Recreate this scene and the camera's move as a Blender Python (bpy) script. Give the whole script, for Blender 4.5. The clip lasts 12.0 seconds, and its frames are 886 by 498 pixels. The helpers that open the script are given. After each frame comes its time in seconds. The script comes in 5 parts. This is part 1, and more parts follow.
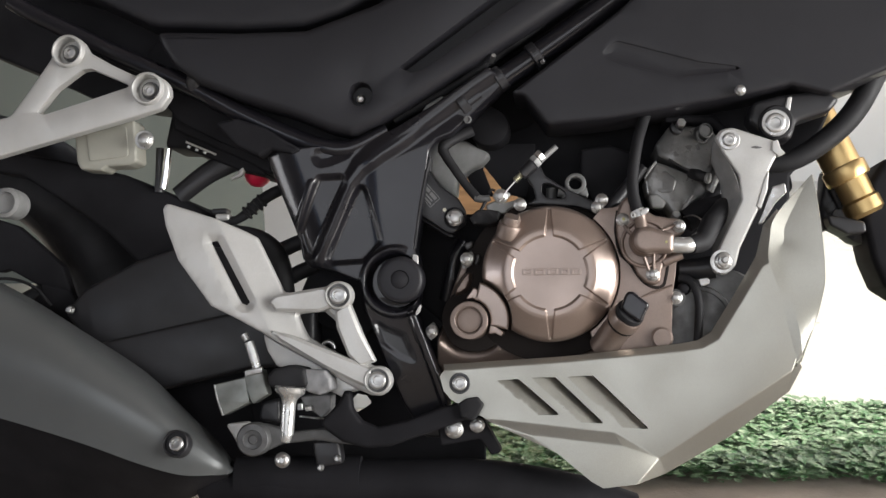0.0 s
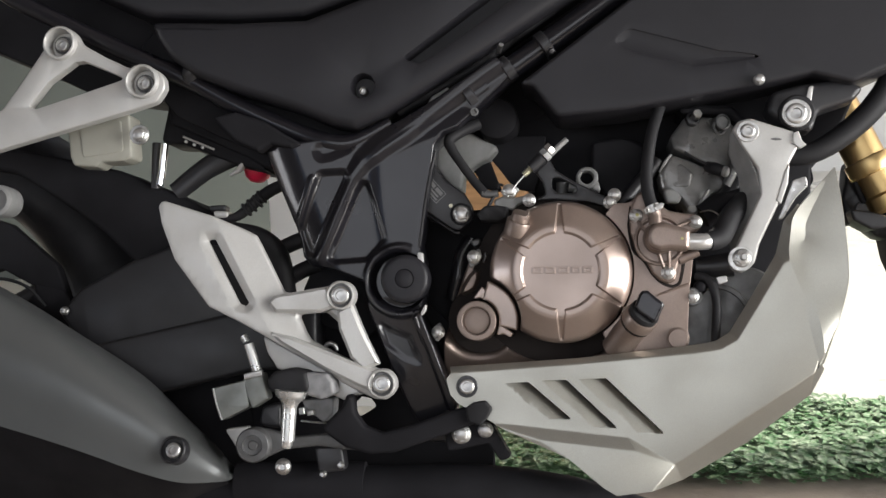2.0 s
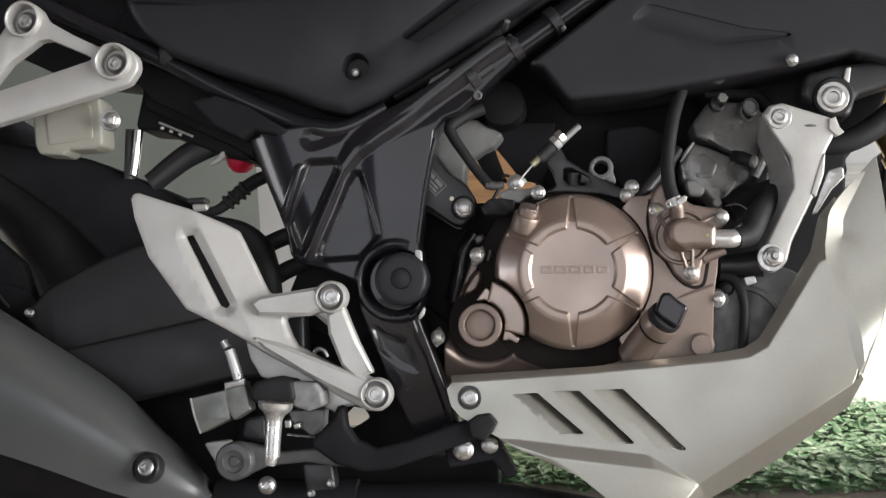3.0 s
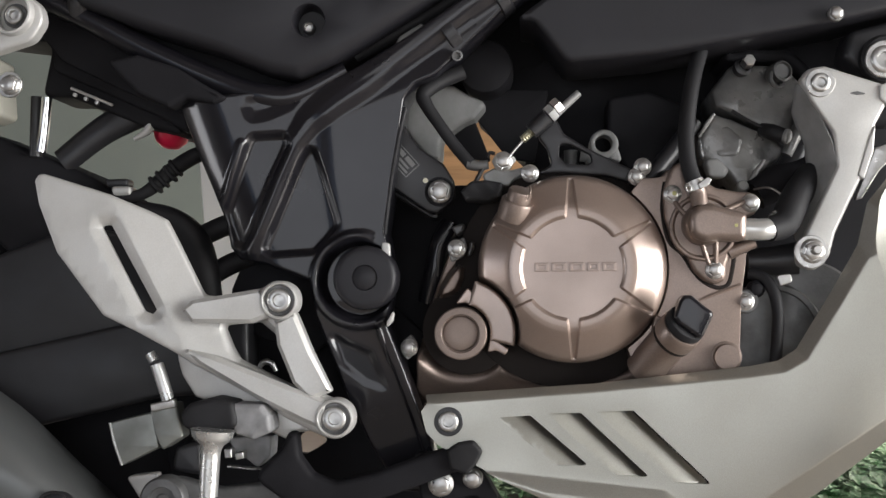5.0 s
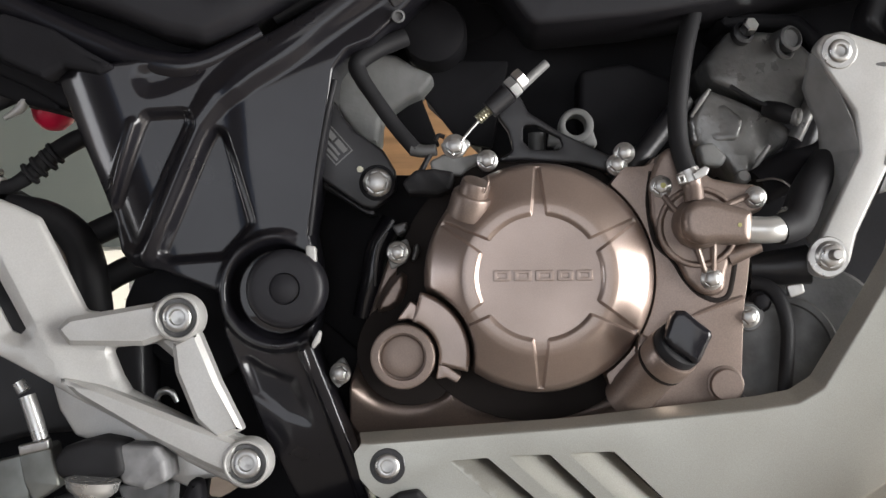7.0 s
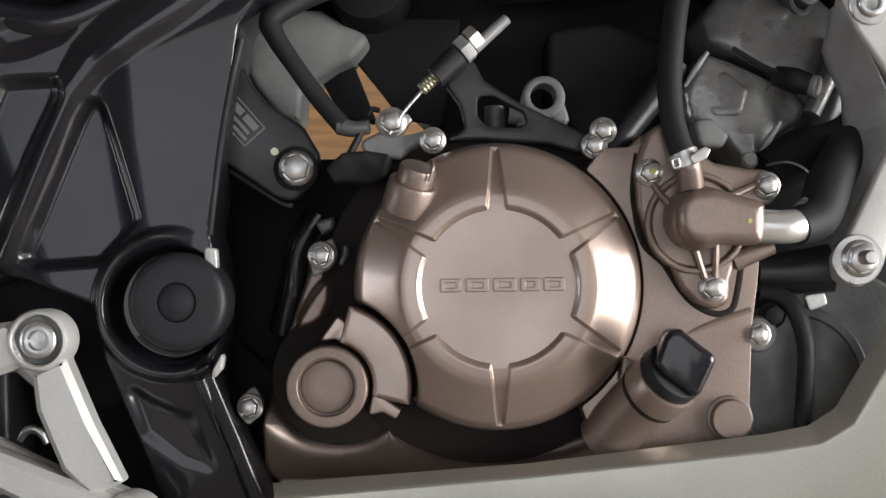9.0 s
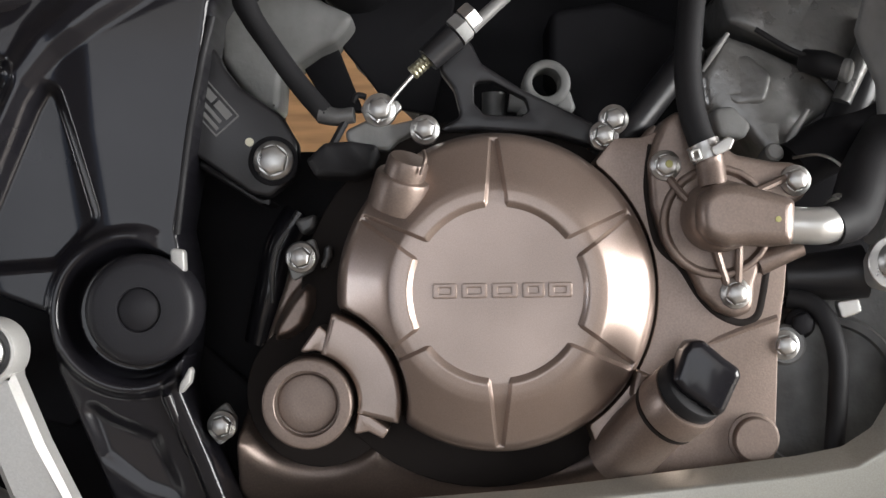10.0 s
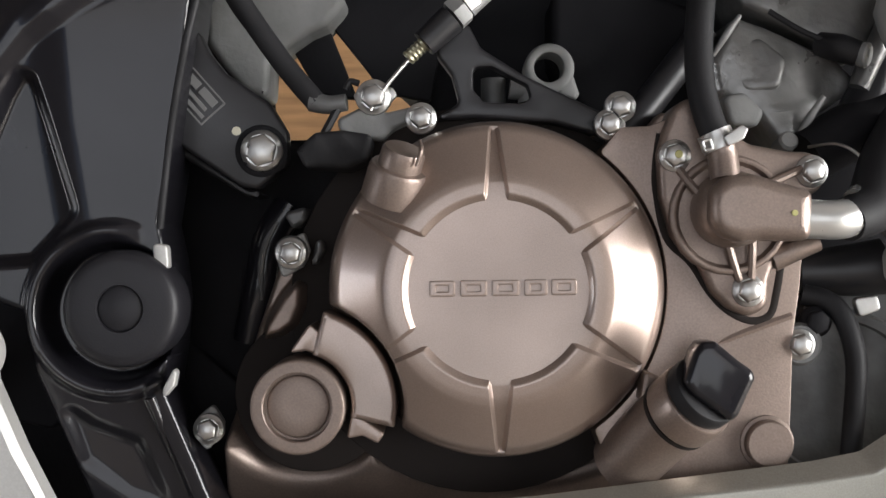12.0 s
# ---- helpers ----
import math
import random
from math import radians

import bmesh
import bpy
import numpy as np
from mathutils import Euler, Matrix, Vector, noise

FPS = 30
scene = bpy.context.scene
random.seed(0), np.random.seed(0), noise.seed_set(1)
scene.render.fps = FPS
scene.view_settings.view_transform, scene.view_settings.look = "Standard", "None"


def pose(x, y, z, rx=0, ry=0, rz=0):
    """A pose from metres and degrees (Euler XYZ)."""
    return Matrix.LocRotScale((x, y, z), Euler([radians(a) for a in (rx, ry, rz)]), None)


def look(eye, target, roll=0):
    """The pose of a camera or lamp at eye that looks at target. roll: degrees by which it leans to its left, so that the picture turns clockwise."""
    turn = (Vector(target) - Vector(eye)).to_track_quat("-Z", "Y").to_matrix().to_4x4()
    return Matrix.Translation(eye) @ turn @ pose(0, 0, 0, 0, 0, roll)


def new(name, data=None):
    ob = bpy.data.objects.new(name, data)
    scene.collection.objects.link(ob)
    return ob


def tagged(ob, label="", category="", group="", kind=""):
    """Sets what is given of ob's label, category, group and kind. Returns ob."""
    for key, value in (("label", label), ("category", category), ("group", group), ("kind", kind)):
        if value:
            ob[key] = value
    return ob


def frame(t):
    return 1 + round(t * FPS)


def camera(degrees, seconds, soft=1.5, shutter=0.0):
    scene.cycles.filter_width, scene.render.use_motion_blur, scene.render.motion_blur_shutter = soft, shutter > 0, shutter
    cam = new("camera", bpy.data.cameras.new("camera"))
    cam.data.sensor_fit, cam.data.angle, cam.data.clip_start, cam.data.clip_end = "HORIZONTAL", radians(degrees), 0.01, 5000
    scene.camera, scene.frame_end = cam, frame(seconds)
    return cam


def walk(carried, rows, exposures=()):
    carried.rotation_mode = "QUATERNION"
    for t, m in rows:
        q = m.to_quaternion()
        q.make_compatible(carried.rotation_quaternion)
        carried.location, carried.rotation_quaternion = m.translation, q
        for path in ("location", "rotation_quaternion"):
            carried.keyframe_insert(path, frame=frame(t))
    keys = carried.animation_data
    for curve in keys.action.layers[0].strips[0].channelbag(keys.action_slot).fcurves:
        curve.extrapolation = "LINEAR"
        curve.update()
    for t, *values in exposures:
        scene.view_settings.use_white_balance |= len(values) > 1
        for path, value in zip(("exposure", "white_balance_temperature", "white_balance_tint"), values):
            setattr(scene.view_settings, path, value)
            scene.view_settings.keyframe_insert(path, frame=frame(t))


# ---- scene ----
cam = camera(42.0, 12.0)
PATH = [
    (0, (0.0199, -1.1274, 0.6497), (-0.1982, 0.8287, 0.2946), -1.69),
    (0.5, (0.0241, -1.1263, 0.6506), (-0.2036, 0.8288, 0.2959), -1.84),
    (1, (0.0200, -1.1255, 0.6534), (-0.2024, 0.8289, 0.2918), -1.95),
    (1.5, (0.0245, -1.1253, 0.6617), (-0.2092, 0.8249, 0.2849), -2.14),
    (2, (0.0224, -1.0808, 0.6476), (-0.2196, 0.8699, 0.2783), -2.07),
    (2.5, (0.0149, -1.0289, 0.6400), (-0.2261, 0.9204, 0.2629), -2.05),
    (4.5, (-0.0193, -0.8478, 0.6138), (-0.2028, 1.1014, 0.2054), -1.66),
    (5, (-0.0274, -0.8079, 0.6126), (-0.1850, 1.1395, 0.1850), -1.60),
    (5.5, (-0.0346, -0.7651, 0.6027), (-0.1599, 1.1845, 0.1747), -1.30),
    (6, (-0.0331, -0.7278, 0.6004), (-0.1459, 1.2195, 0.1583), -1.29),
    (6.5, (-0.0325, -0.6897, 0.5926), (-0.1261, 1.2585, 0.1503), -1.19),
    (7, (-0.0306, -0.6535, 0.5878), (-0.1072, 1.2943, 0.1402), -1.11),
    (7.5, (-0.0250, -0.6163, 0.5837), (-0.0869, 1.3303, 0.1287), -1.07),
    (9.5, (-0.0204, -0.4873, 0.5577), (-0.0296, 1.4556, 0.0832), -0.88),
    (10, (-0.0220, -0.4610, 0.5516), (-0.0250, 1.4821, 0.0779), -0.79),
    (10.5, (-0.0217, -0.4368, 0.5448), (-0.0206, 1.5068, 0.0732), -0.65),
    (11, (-0.0204, -0.4349, 0.5491), (-0.0174, 1.5023, 0.0518), -1.03),
    (11.5, (-0.0219, -0.4354, 0.5504), (-0.0188, 1.5014, 0.0516), -1.02),
    (12, (-0.0219, -0.4352, 0.5512), (-0.0211, 1.4998, 0.0455), -0.83),
]
walk(cam, [(t, look(eye, target, roll)) for t, eye, target, roll in PATH])

# ---------------------------------------------------------------- light
world = bpy.data.worlds.new("sky")
scene.world = world
world.use_nodes = True
wn = world.node_tree
sky = wn.nodes.new("ShaderNodeTexSky")
sky.sky_type, sky.sun_disc = "NISHITA", False
sky.sun_elevation, sky.sun_rotation = radians(48), radians(75)
sky.dust_density, sky.ozone_density, sky.air_density = 5.0, 0.4, 0.8
wn.links.new(sky.outputs[0], wn.nodes["Background"].inputs[0])
wn.nodes["Background"].inputs[1].default_value = 0.14
scene.view_settings.exposure = 0.17


def area_lamp(name, place, aim, w, h, watts, colour):
    lamp = bpy.data.lights.new(name, "AREA")
    lamp.shape, lamp.size, lamp.size_y, lamp.energy, lamp.color = "RECTANGLE", w, h, watts, colour
    ob = new(name, lamp)
    ob.matrix_world = look(place, aim)
    return ob


sun = bpy.data.lights.new("sun", "SUN")
sun.energy, sun.angle, sun.color = 4.5, radians(0.5), (1.0, 0.95, 0.88)
new("sun", sun).matrix_world = look((4, 1.1, 4.6), (0, 0, 0))
# lamps stand in openings out of view; the camera-side one is added fill
area_lamp("shopfront_daylight", (2.5, -0.95, 0.72), (0, -0.2, 0.45), 2.0, 1.3, 124, (1.0, 0.995, 0.985))
area_lamp("camera_side_fill", (-0.1, -3.4, 1.5), (0, 0, 0.4), 3.2, 1.75, 22, (1.0, 0.975, 0.955))
area_lamp("window_daylight", (-3.9, -1.6, 0.8), (0, 0, 0.5), 0.8, 1.1, 15, (0.96, 0.96, 1.0))

# ---------------------------------------------------------------- materials


def material(name, colour, rough=0.5, metal=0.0, coat=0.0, grain=0.0, grain_size=0.002, vary=0.12, vary_size=0.06, wear=0.0,
             second=None, coat_rough=0.08, specular=0.5, flake=0.0):
    """A surface with fine relief, blotches at two scales and a little dirt in its gloss."""
    m = bpy.data.materials.new(name)
    m.use_nodes = True
    nt = m.node_tree
    n, l = nt.nodes, nt.links
    b = n["Principled BSDF"]
    co = n.new("ShaderNodeTexCoord")
    big = n.new("ShaderNodeTexNoise")
    big.inputs["Scale"].default_value, big.inputs["Detail"].default_value = 1 / vary_size, 5
    l.new(co.outputs["Object"], big.inputs["Vector"])
    fine = n.new("ShaderNodeTexNoise")
    fine.inputs["Scale"].default_value, fine.inputs["Detail"].default_value = 1 / grain_size, 3
    l.new(co.outputs["Object"], fine.inputs["Vector"])
    mix = n.new("ShaderNodeMix")
    mix.data_type = "RGBA"
    c = colour
    d = second or tuple(v * (1 - vary) for v in c)
    mix.inputs[6].default_value, mix.inputs[7].default_value = (*c, 1), (*d, 1)
    ramp = n.new("ShaderNodeMapRange")
    ramp.inputs[1].default_value, ramp.inputs[2].default_value = 0.38, 0.68
    l.new(big.outputs[0], ramp.inputs[0])
    l.new(ramp.outputs[0], mix.inputs[0])
    last = mix.outputs[2]
    if flake:
        m2 = n.new("ShaderNodeMix")
        m2.data_type = "RGBA"
        m2.blend_type = "MULTIPLY"
        m2.inputs[0].default_value = 1.0
        l.new(last, m2.inputs[6])
        fr = n.new("ShaderNodeMapRange")
        fr.inputs[1].default_value, fr.inputs[2].default_value = 0.3, 0.7
        fr.inputs[3].default_value, fr.inputs[4].default_value = 1 - flake, 1 + flake
        l.new(fine.outputs[0], fr.inputs[0])
        l.new(fr.outputs[0], m2.inputs[7])
        last = m2.outputs[2]
    l.new(last, b.inputs["Base Color"])
    rr = n.new("ShaderNodeMapRange")
    rr.inputs[1].default_value, rr.inputs[2].default_value = 0.3, 0.7
    rr.inputs[3].default_value, rr.inputs[4].default_value = max(0.02, rough - 0.06 - wear), min(1, rough + 0.06 + wear)
    l.new(big.outputs[0], rr.inputs[0])
    l.new(rr.outputs[0], b.inputs["Roughness"])
    b.inputs["Metallic"].default_value = metal
    b.inputs["Specular IOR Level"].default_value = specular
    b.inputs["Coat Weight"].default_value, b.inputs["Coat Roughness"].default_value = coat, coat_rough
    if grain:
        bump = n.new("ShaderNodeBump")
        bump.inputs["Strength"].default_value, bump.inputs["Distance"].default_value = 1.0, grain
        l.new(fine.outputs[0], bump.inputs["Height"])
        l.new(bump.outputs[0], b.inputs["Normal"])
    return m


BRONZE = material("bronze_metallic_paint", (0.35, 0.272, 0.232), 0.37, 0.74, 1.0, 0.000012, 0.0006, 0.13, 0.05, 0.03, flake=0.08, coat_rough=0.11)
CASTBRONZE = material("dull_bronze_cast_paint", (0.262, 0.204, 0.174), 0.42, 0.7, 0.25, 0.00008, 0.0009, 0.15, 0.04, 0.05, flake=0.1, coat_rough=0.25)
SILVER = material("silver_satin_paint", (0.385, 0.378, 0.338), 0.37, 0.88, 0.25, 0.00003, 0.0007, 0.08, 0.09, 0.03, flake=0.08, coat_rough=0.2)
ALLOY = material("bead_blasted_aluminium", (0.52, 0.514, 0.496), 0.46, 0.45, 0.0, 0.00006, 0.0009, 0.08, 0.03, 0.04, flake=0.05)
GLOSS = material("black_gloss_paint", (0.010, 0.0096, 0.0124), 0.34, 0.0, 0.78, 0.00002, 0.001, 0.2, 0.05, 0.03, coat_rough=0.11, specular=0.16)
PLASTIC = material("black_textured_plastic", (0.0148, 0.0144, 0.0174), 0.5, 0.0, 0.0, 0.00008, 0.0008, 0.15, 0.08, 0.04, specular=0.34)
SATIN = material("satin_black_metal", (0.019, 0.0187, 0.021), 0.4, 0.0, 0.0, 0.00005, 0.0012, 0.3, 0.04, 0.06)
RUBBER = material("black_rubber", (0.0145, 0.0143, 0.016), 0.62, 0.0, 0.0, 0.00006, 0.001, 0.3, 0.03, 0.05, specular=0.3)
# black parts, and the black fills added in gaps
DARK = material("matt_black", (0.014, 0.0137, 0.0158), 0.65, 0.0, 0.0, 0.0001, 0.002, 0.3, 0.05, specular=0.13)
CAST = material("grey_cast_alloy", (0.14, 0.14, 0.14), 0.5, 0.5, 0.0, 0.0003, 0.003, 0.35, 0.02, 0.08)
PALE = material("pale_cast_alloy", (0.26, 0.26, 0.255), 0.55, 0.25, 0.0, 0.0002, 0.002, 0.2, 0.02, 0.08)
ZINC = material("zinc_plated_steel", (0.58, 0.575, 0.56), 0.38, 1.0, 0.0, 0.00005, 0.001, 0.15, 0.006, 0.08)
CHROME = material("bright_chrome", (0.86, 0.86, 0.85), 0.1, 1.0, 0.0, 0.00002, 0.001, 0.08, 0.02, 0.04)
BRUSHED = material("brushed_bright_steel", (0.72, 0.72, 0.70), 0.28, 0.8, 0.0, 0.00003, 0.001, 0.1, 0.02, 0.05)
GOLD = material("gold_anodised_alloy", (0.60, 0.43, 0.2), 0.34, 1.0, 0.0, 0.00002, 0.001, 0.1, 0.05, 0.04)
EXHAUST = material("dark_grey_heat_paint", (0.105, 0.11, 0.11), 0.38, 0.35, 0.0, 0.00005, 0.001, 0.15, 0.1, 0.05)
MILKY = material("milky_plastic", (0.31, 0.305, 0.262), 0.45, 0.0, 0.0, 0.00004, 0.001, 0.1, 0.03)
RED = material("red_plastic", (0.75, 0.02, 0.07), 0.35, 0.0, 0.0, 0.0, 0.001, 0.1, 0.02)
PRINT = material("grey_printed_ink", (0.16, 0.16, 0.16), 0.6)
BRASS = material("dull_brass", (0.36, 0.34, 0.24), 0.4, 0.8)
# black of gasket and seal; also paints the shade in the channels
GASKETSHADE = material("black_gasket_and_shade", (0.017, 0.013, 0.0115), 0.7, specular=0.2)
MARK = material("cream_paint_mark", (0.62, 0.6, 0.48), 0.6)
YELLOWMARK = material("yellow_paint_mark", (0.42, 0.40, 0.16), 0.6)

# ---------------------------------------------------------------- shape helpers (millimetres; x to the front wheel, y into the bike, z up)
MM = 0.001


def part(name, bm, mat, parent=None, label="", angle=38, recalc=True):
    """One mesh object out of a bmesh."""
    if recalc:
        bmesh.ops.recalc_face_normals(bm, faces=bm.faces[:])
    me = bpy.data.meshes.new(name)
    bm.to_mesh(me)
    bm.free()
    me.materials.append(mat)
    me.polygons.foreach_set("use_smooth", [True] * len(me.polygons))
    me.set_sharp_from_angle(angle=radians(angle))
    ob = new(name, me)
    ob.parent = parent
    if label:
        ob["label"] = label
    return ob


def ccw(pts):
    s = sum(a[0] * b[1] - b[0] * a[1] for a, b in zip(pts, pts[1:] + pts[:1]))
    return list(pts) if s > 0 else list(reversed(pts))


def fillet(pts, r, n=4):
    """Rounds the corners of a closed outline."""
    out = []
    k = len(pts)
    for i in range(k):
        p, a, b = Vector(pts[i]), Vector(pts[i - 1]), Vector(pts[(i + 1) % k])
        u, v = a - p, b - p
        lu, lv = u.length, v.length
        if lu < 1e-6 or lv < 1e-6:
            continue
        u, v = u / lu, v / lv
        ang = math.acos(max(-1, min(1, u.dot(v))))
        if r <= 0 or ang > 3.0 or ang < 0.05:
            out.append(tuple(p))
            continue
        d = min(r / math.tan(ang / 2), 0.46 * lu, 0.46 * lv)
        s, e = p + u * d, p + v * d
        for j in range(n + 1):
            t = j / n
            q = s * (1 - t) ** 2 + p * 2 * t * (1 - t) + e * t * t
            out.append(tuple(q))
    return out


def inset(pts, d):
    """Moves a counter-clockwise outline inwards by d."""
    out = []
    k = len(pts)
    for i in range(k):
        p, a, b = Vector(pts[i]), Vector(pts[i - 1]), Vector(pts[(i + 1) % k])
        u, v = (p - a), (b - p)
        if u.length < 1e-9:
            u = v
        if v.length < 1e-9:
            v = u
        u, v = u.normalized(), v.normalized()
        nu, nv = Vector((-u.y, u.x)), Vector((-v.y, v.x))
        m = nu + nv
        if m.length < 0.2:
            m = nu
        m.normalize()
        s = d / max(0.5, m.dot(nu))
        out.append((p.x + m.x * s, p.y + m.y * s))
    return out


def ring(bm, pts, y):
    return [bm.verts.new((x * MM, y * MM, z * MM)) for x, z in pts]


def bridge(bm, a, b):
    k = len(a)
    for i in range(k):
        j = (i + 1) % k
        bm.faces.new((a[i], a[j], b[j], b[i]))


def cap(bm, rings):
    """Fills the first ring, leaving the others open as holes."""
    edges = []
    for r in rings:
        for i in range(len(r)):
            e = bm.edges.get((r[i], r[(i + 1) % len(r)])) or bm.edges.new((r[i], r[(i + 1) % len(r)]))
            edges.append(e)
    bmesh.ops.triangle_fill(bm, use_beauty=True, use_dissolve=False, edges=edges, normal=(0, -1, 0))


def circle(x, z, r, n=28):
    return [(x + r * math.cos(2 * math.pi * i / n), z + r * math.sin(2 * math.pi * i / n)) for i in range(n)]


def slab(outer, y0, y1, bevel=2.0, holes=(), r=3.0, shape=None, cuts=0, bm=None, steps=3, draft=0.0, creases=()):
    """A plate from y0 (its outer face) back to y1 with a rounded rim. holes: (outline, depth or None for right through, corner radius, slope, and if wanted the width and depth of its chamfer)."""
    bm = bm or bmesh.new()
    o = fillet(ccw(outer), r)
    back = ring(bm, inset(o, -draft), y1)
    last = ring(bm, o, y0 + bevel)
    bridge(bm, back, last)
    for s in range(1, steps + 1):
        a = math.pi / 2 * s / steps
        nxt = ring(bm, inset(o, bevel * (1 - math.cos(a))), y0 + bevel * (1 - math.sin(a)))
        bridge(bm, last, nxt)
        last = nxt
    front, backs = [last], [back]
    for h in holes:
        pts, depth, hr, slope = h[:4]
        hb = min(bevel, 1.2)
        wide, deep = h[4] if len(h) > 4 else (hb, hb)
        p = fillet(ccw(pts), hr)
        top = ring(bm, inset(p, -wide), y0)
        mid = ring(bm, inset(p, -wide * 0.3), y0 + deep * (0.3 if wide == deep else 0.6))
        low = ring(bm, p, y0 + deep)
        bridge(bm, top, mid)
        bridge(bm, mid, low)
        front.append(top)
        if depth is None:
            end = ring(bm, p, y1)
            bridge(bm, low, end)
            backs.append(end)
        else:
            end = ring(bm, inset(p, slope), y0 + depth)
            bridge(bm, low, end)
            cap(bm, [end])
    cap(bm, front)
    cap(bm, backs)
    if cuts:
        for ax in (0, 2):
            vals = [v.co[ax] for v in bm.verts]
            lo, hi = min(vals), max(vals)
            k = int((hi - lo) / (cuts * MM))
            for i in range(1, k + 1):
                co, no = [0, 0, 0], [0, 0, 0]
                co[ax], no[ax] = lo + i * (hi - lo) / (k + 1), 1
                bmesh.ops.bisect_plane(bm, geom=bm.verts[:] + bm.edges[:] + bm.faces[:], plane_co=co, plane_no=no, dist=1e-6)
    for (ax_, az), (bx, bz) in creases:
        bmesh.ops.bisect_plane(bm, geom=bm.verts[:] + bm.edges[:] + bm.faces[:], plane_co=(ax_ * MM, 0, az * MM), plane_no=(-(bz - az), 0, bx - ax_), dist=1e-6)
    if shape:
        for v in bm.verts:
            v.co.y += shape(v.co.x / MM, v.co.z / MM) * MM
    return bm


def smooth_path(pts, n=6):
    """A Catmull-Rom curve through the points."""
    p = [Vector(q) for q in pts]
    if len(p) < 3:
        return p
    p = [2 * p[0] - p[1]] + p + [2 * p[-1] - p[-2]]
    out = []
    for i in range(1, len(p) - 2):
        for j in range(n):
            t = j / n
            a, b, c, d = p[i - 1], p[i], p[i + 1], p[i + 2]
            out.append(0.5 * (2 * b + (c - a) * t + (2 * a - 5 * b + 4 * c - d) * t * t + (3 * b - a - 3 * c + d) * t ** 3))
    out.append(p[-2])
    return out


def sweep(pts, r, n=14, bm=None, curve=6, squash=1.0):
    """A round bar or hose along the points; r is one radius or one for each point."""
    bm = bm or bmesh.new()
    rs = r if isinstance(r, (list, tuple)) else [r] * len(pts)
    path = smooth_path([p for p in pts], curve) if curve and len(pts) > 2 else [Vector(p) for p in pts]
    if curve and len(pts) > 2:
        wid = []
        for i in range(len(pts) - 1):
            wid += [rs[i] + (rs[i + 1] - rs[i]) * j / curve for j in range(curve)]
        wid.append(rs[-1])
    else:
        wid = rs
    rings, side = [], None
    for i, p in enumerate(path):
        t = (path[min(i + 1, len(path) - 1)] - path[max(i - 1, 0)]).normalized()
        if side is None:
            side = t.cross(Vector((0, 1, 0)) if abs(t.y) < 0.9 else Vector((1, 0, 0))).normalized()
        side = (side - t * side.dot(t)).normalized()
        up = t.cross(side)
        rings.append([bm.verts.new((p + (side * math.cos(2 * math.pi * k / n) + up * math.sin(2 * math.pi * k / n) * squash) * wid[i]) * MM) for k in range(n)])
    for a, b in zip(rings, rings[1:]):
        bridge(bm, a, b)
    bm.faces.new(rings[0])
    bm.faces.new(list(reversed(rings[-1])))
    return bm


def lathe(profile, place, axis=(0, -1, 0), n=36, bm=None, turn=0.0, caps=True):
    """Turns (radius, height) pairs round an axis through place; height counts along the axis."""
    bm = bm or bmesh.new()
    m = Vector(axis).normalized().to_track_quat("Z", "Y").to_matrix()
    c = Vector(place)
    rings = []
    for r, h in profile:
        if r < 1e-6:
            rings.append([bm.verts.new((c + m @ Vector((0, 0, h))) * MM)])
        else:
            rings.append([bm.verts.new((c + m @ Vector((r * math.cos(2 * math.pi * k / n + turn), r * math.sin(2 * math.pi * k / n + turn), h))) * MM) for k in range(n)])
    for a, b in zip(rings, rings[1:]):
        if len(a) == 1 and len(b) == 1:
            continue
        if len(b) == 1:
            for i in range(n):
                bm.faces.new((a[i], a[(i + 1) % n], b[0]))
        elif len(a) == 1:
            for i in range(n):
                bm.faces.new((b[i], b[(i + 1) % n], a[0]))
        else:
            bridge(bm, a, b)
    for end in (rings[0], rings[-1]):
        if caps and len(end) > 2:
            bm.faces.new(end)
    return bm


SHARED = {}


def placed(name, key, make, mat, parent, place, axis=(0, -1, 0), label="", spin=0.0):
    """An object that shares its mesh with the others of its kind."""
    if key not in SHARED:
        ob = part(name, make(), mat, parent)
        SHARED[key] = ob.data
    else:
        ob = new(name, SHARED[key])
        ob.parent = parent
    turn = Vector(axis).normalized().to_track_quat("Z", "Y").to_matrix().to_4x4()
    ob.matrix_local = Matrix.Translation(Vector(place) * MM) @ turn @ Matrix.Rotation(spin, 4, "Z")
    if label:
        ob["label"] = label
    return ob


def hex_bolt_mesh(s, flange):
    """A flanged hexagon head: s is half its width."""
    bm = lathe([(flange, -2), (flange, 0.3), (flange * 0.96, 0.9), (s * 1.18, 1.6), (s * 1.12, 2.0)], (0, 0, 0), (0, 0, 1), 28)
    lathe([(s * 1.12, 1.2), (s * 1.12, 4.4), (s * 1.02, 5.0), (s * 0.86, 5.5), (0, 5.7)], (0, 0, 0), (0, 0, 1), 6, bm)
    return bm


def hex_bolt(parent, place, s=4.6, flange=7.0, mat=None, axis=(0, -1, 0), spin=0.3, label="", name="bolt"):
    return placed(name, ("hex", s, flange, (mat or ZINC).name), lambda: hex_bolt_mesh(s, flange), mat or ZINC, parent, place, axis, label, spin)


def socket_bolt_mesh(r):
    """A round button head with a shallow socket."""
    return lathe([(r, -3), (r, 2.0), (r * 0.96, 2.8), (r * 0.84, 3.5), (r * 0.62, 3.8), (r * 0.52, 3.6), (r * 0.48, 0.4), (0, 0.2)], (0, 0, 0), (0, 0, 1), 28)


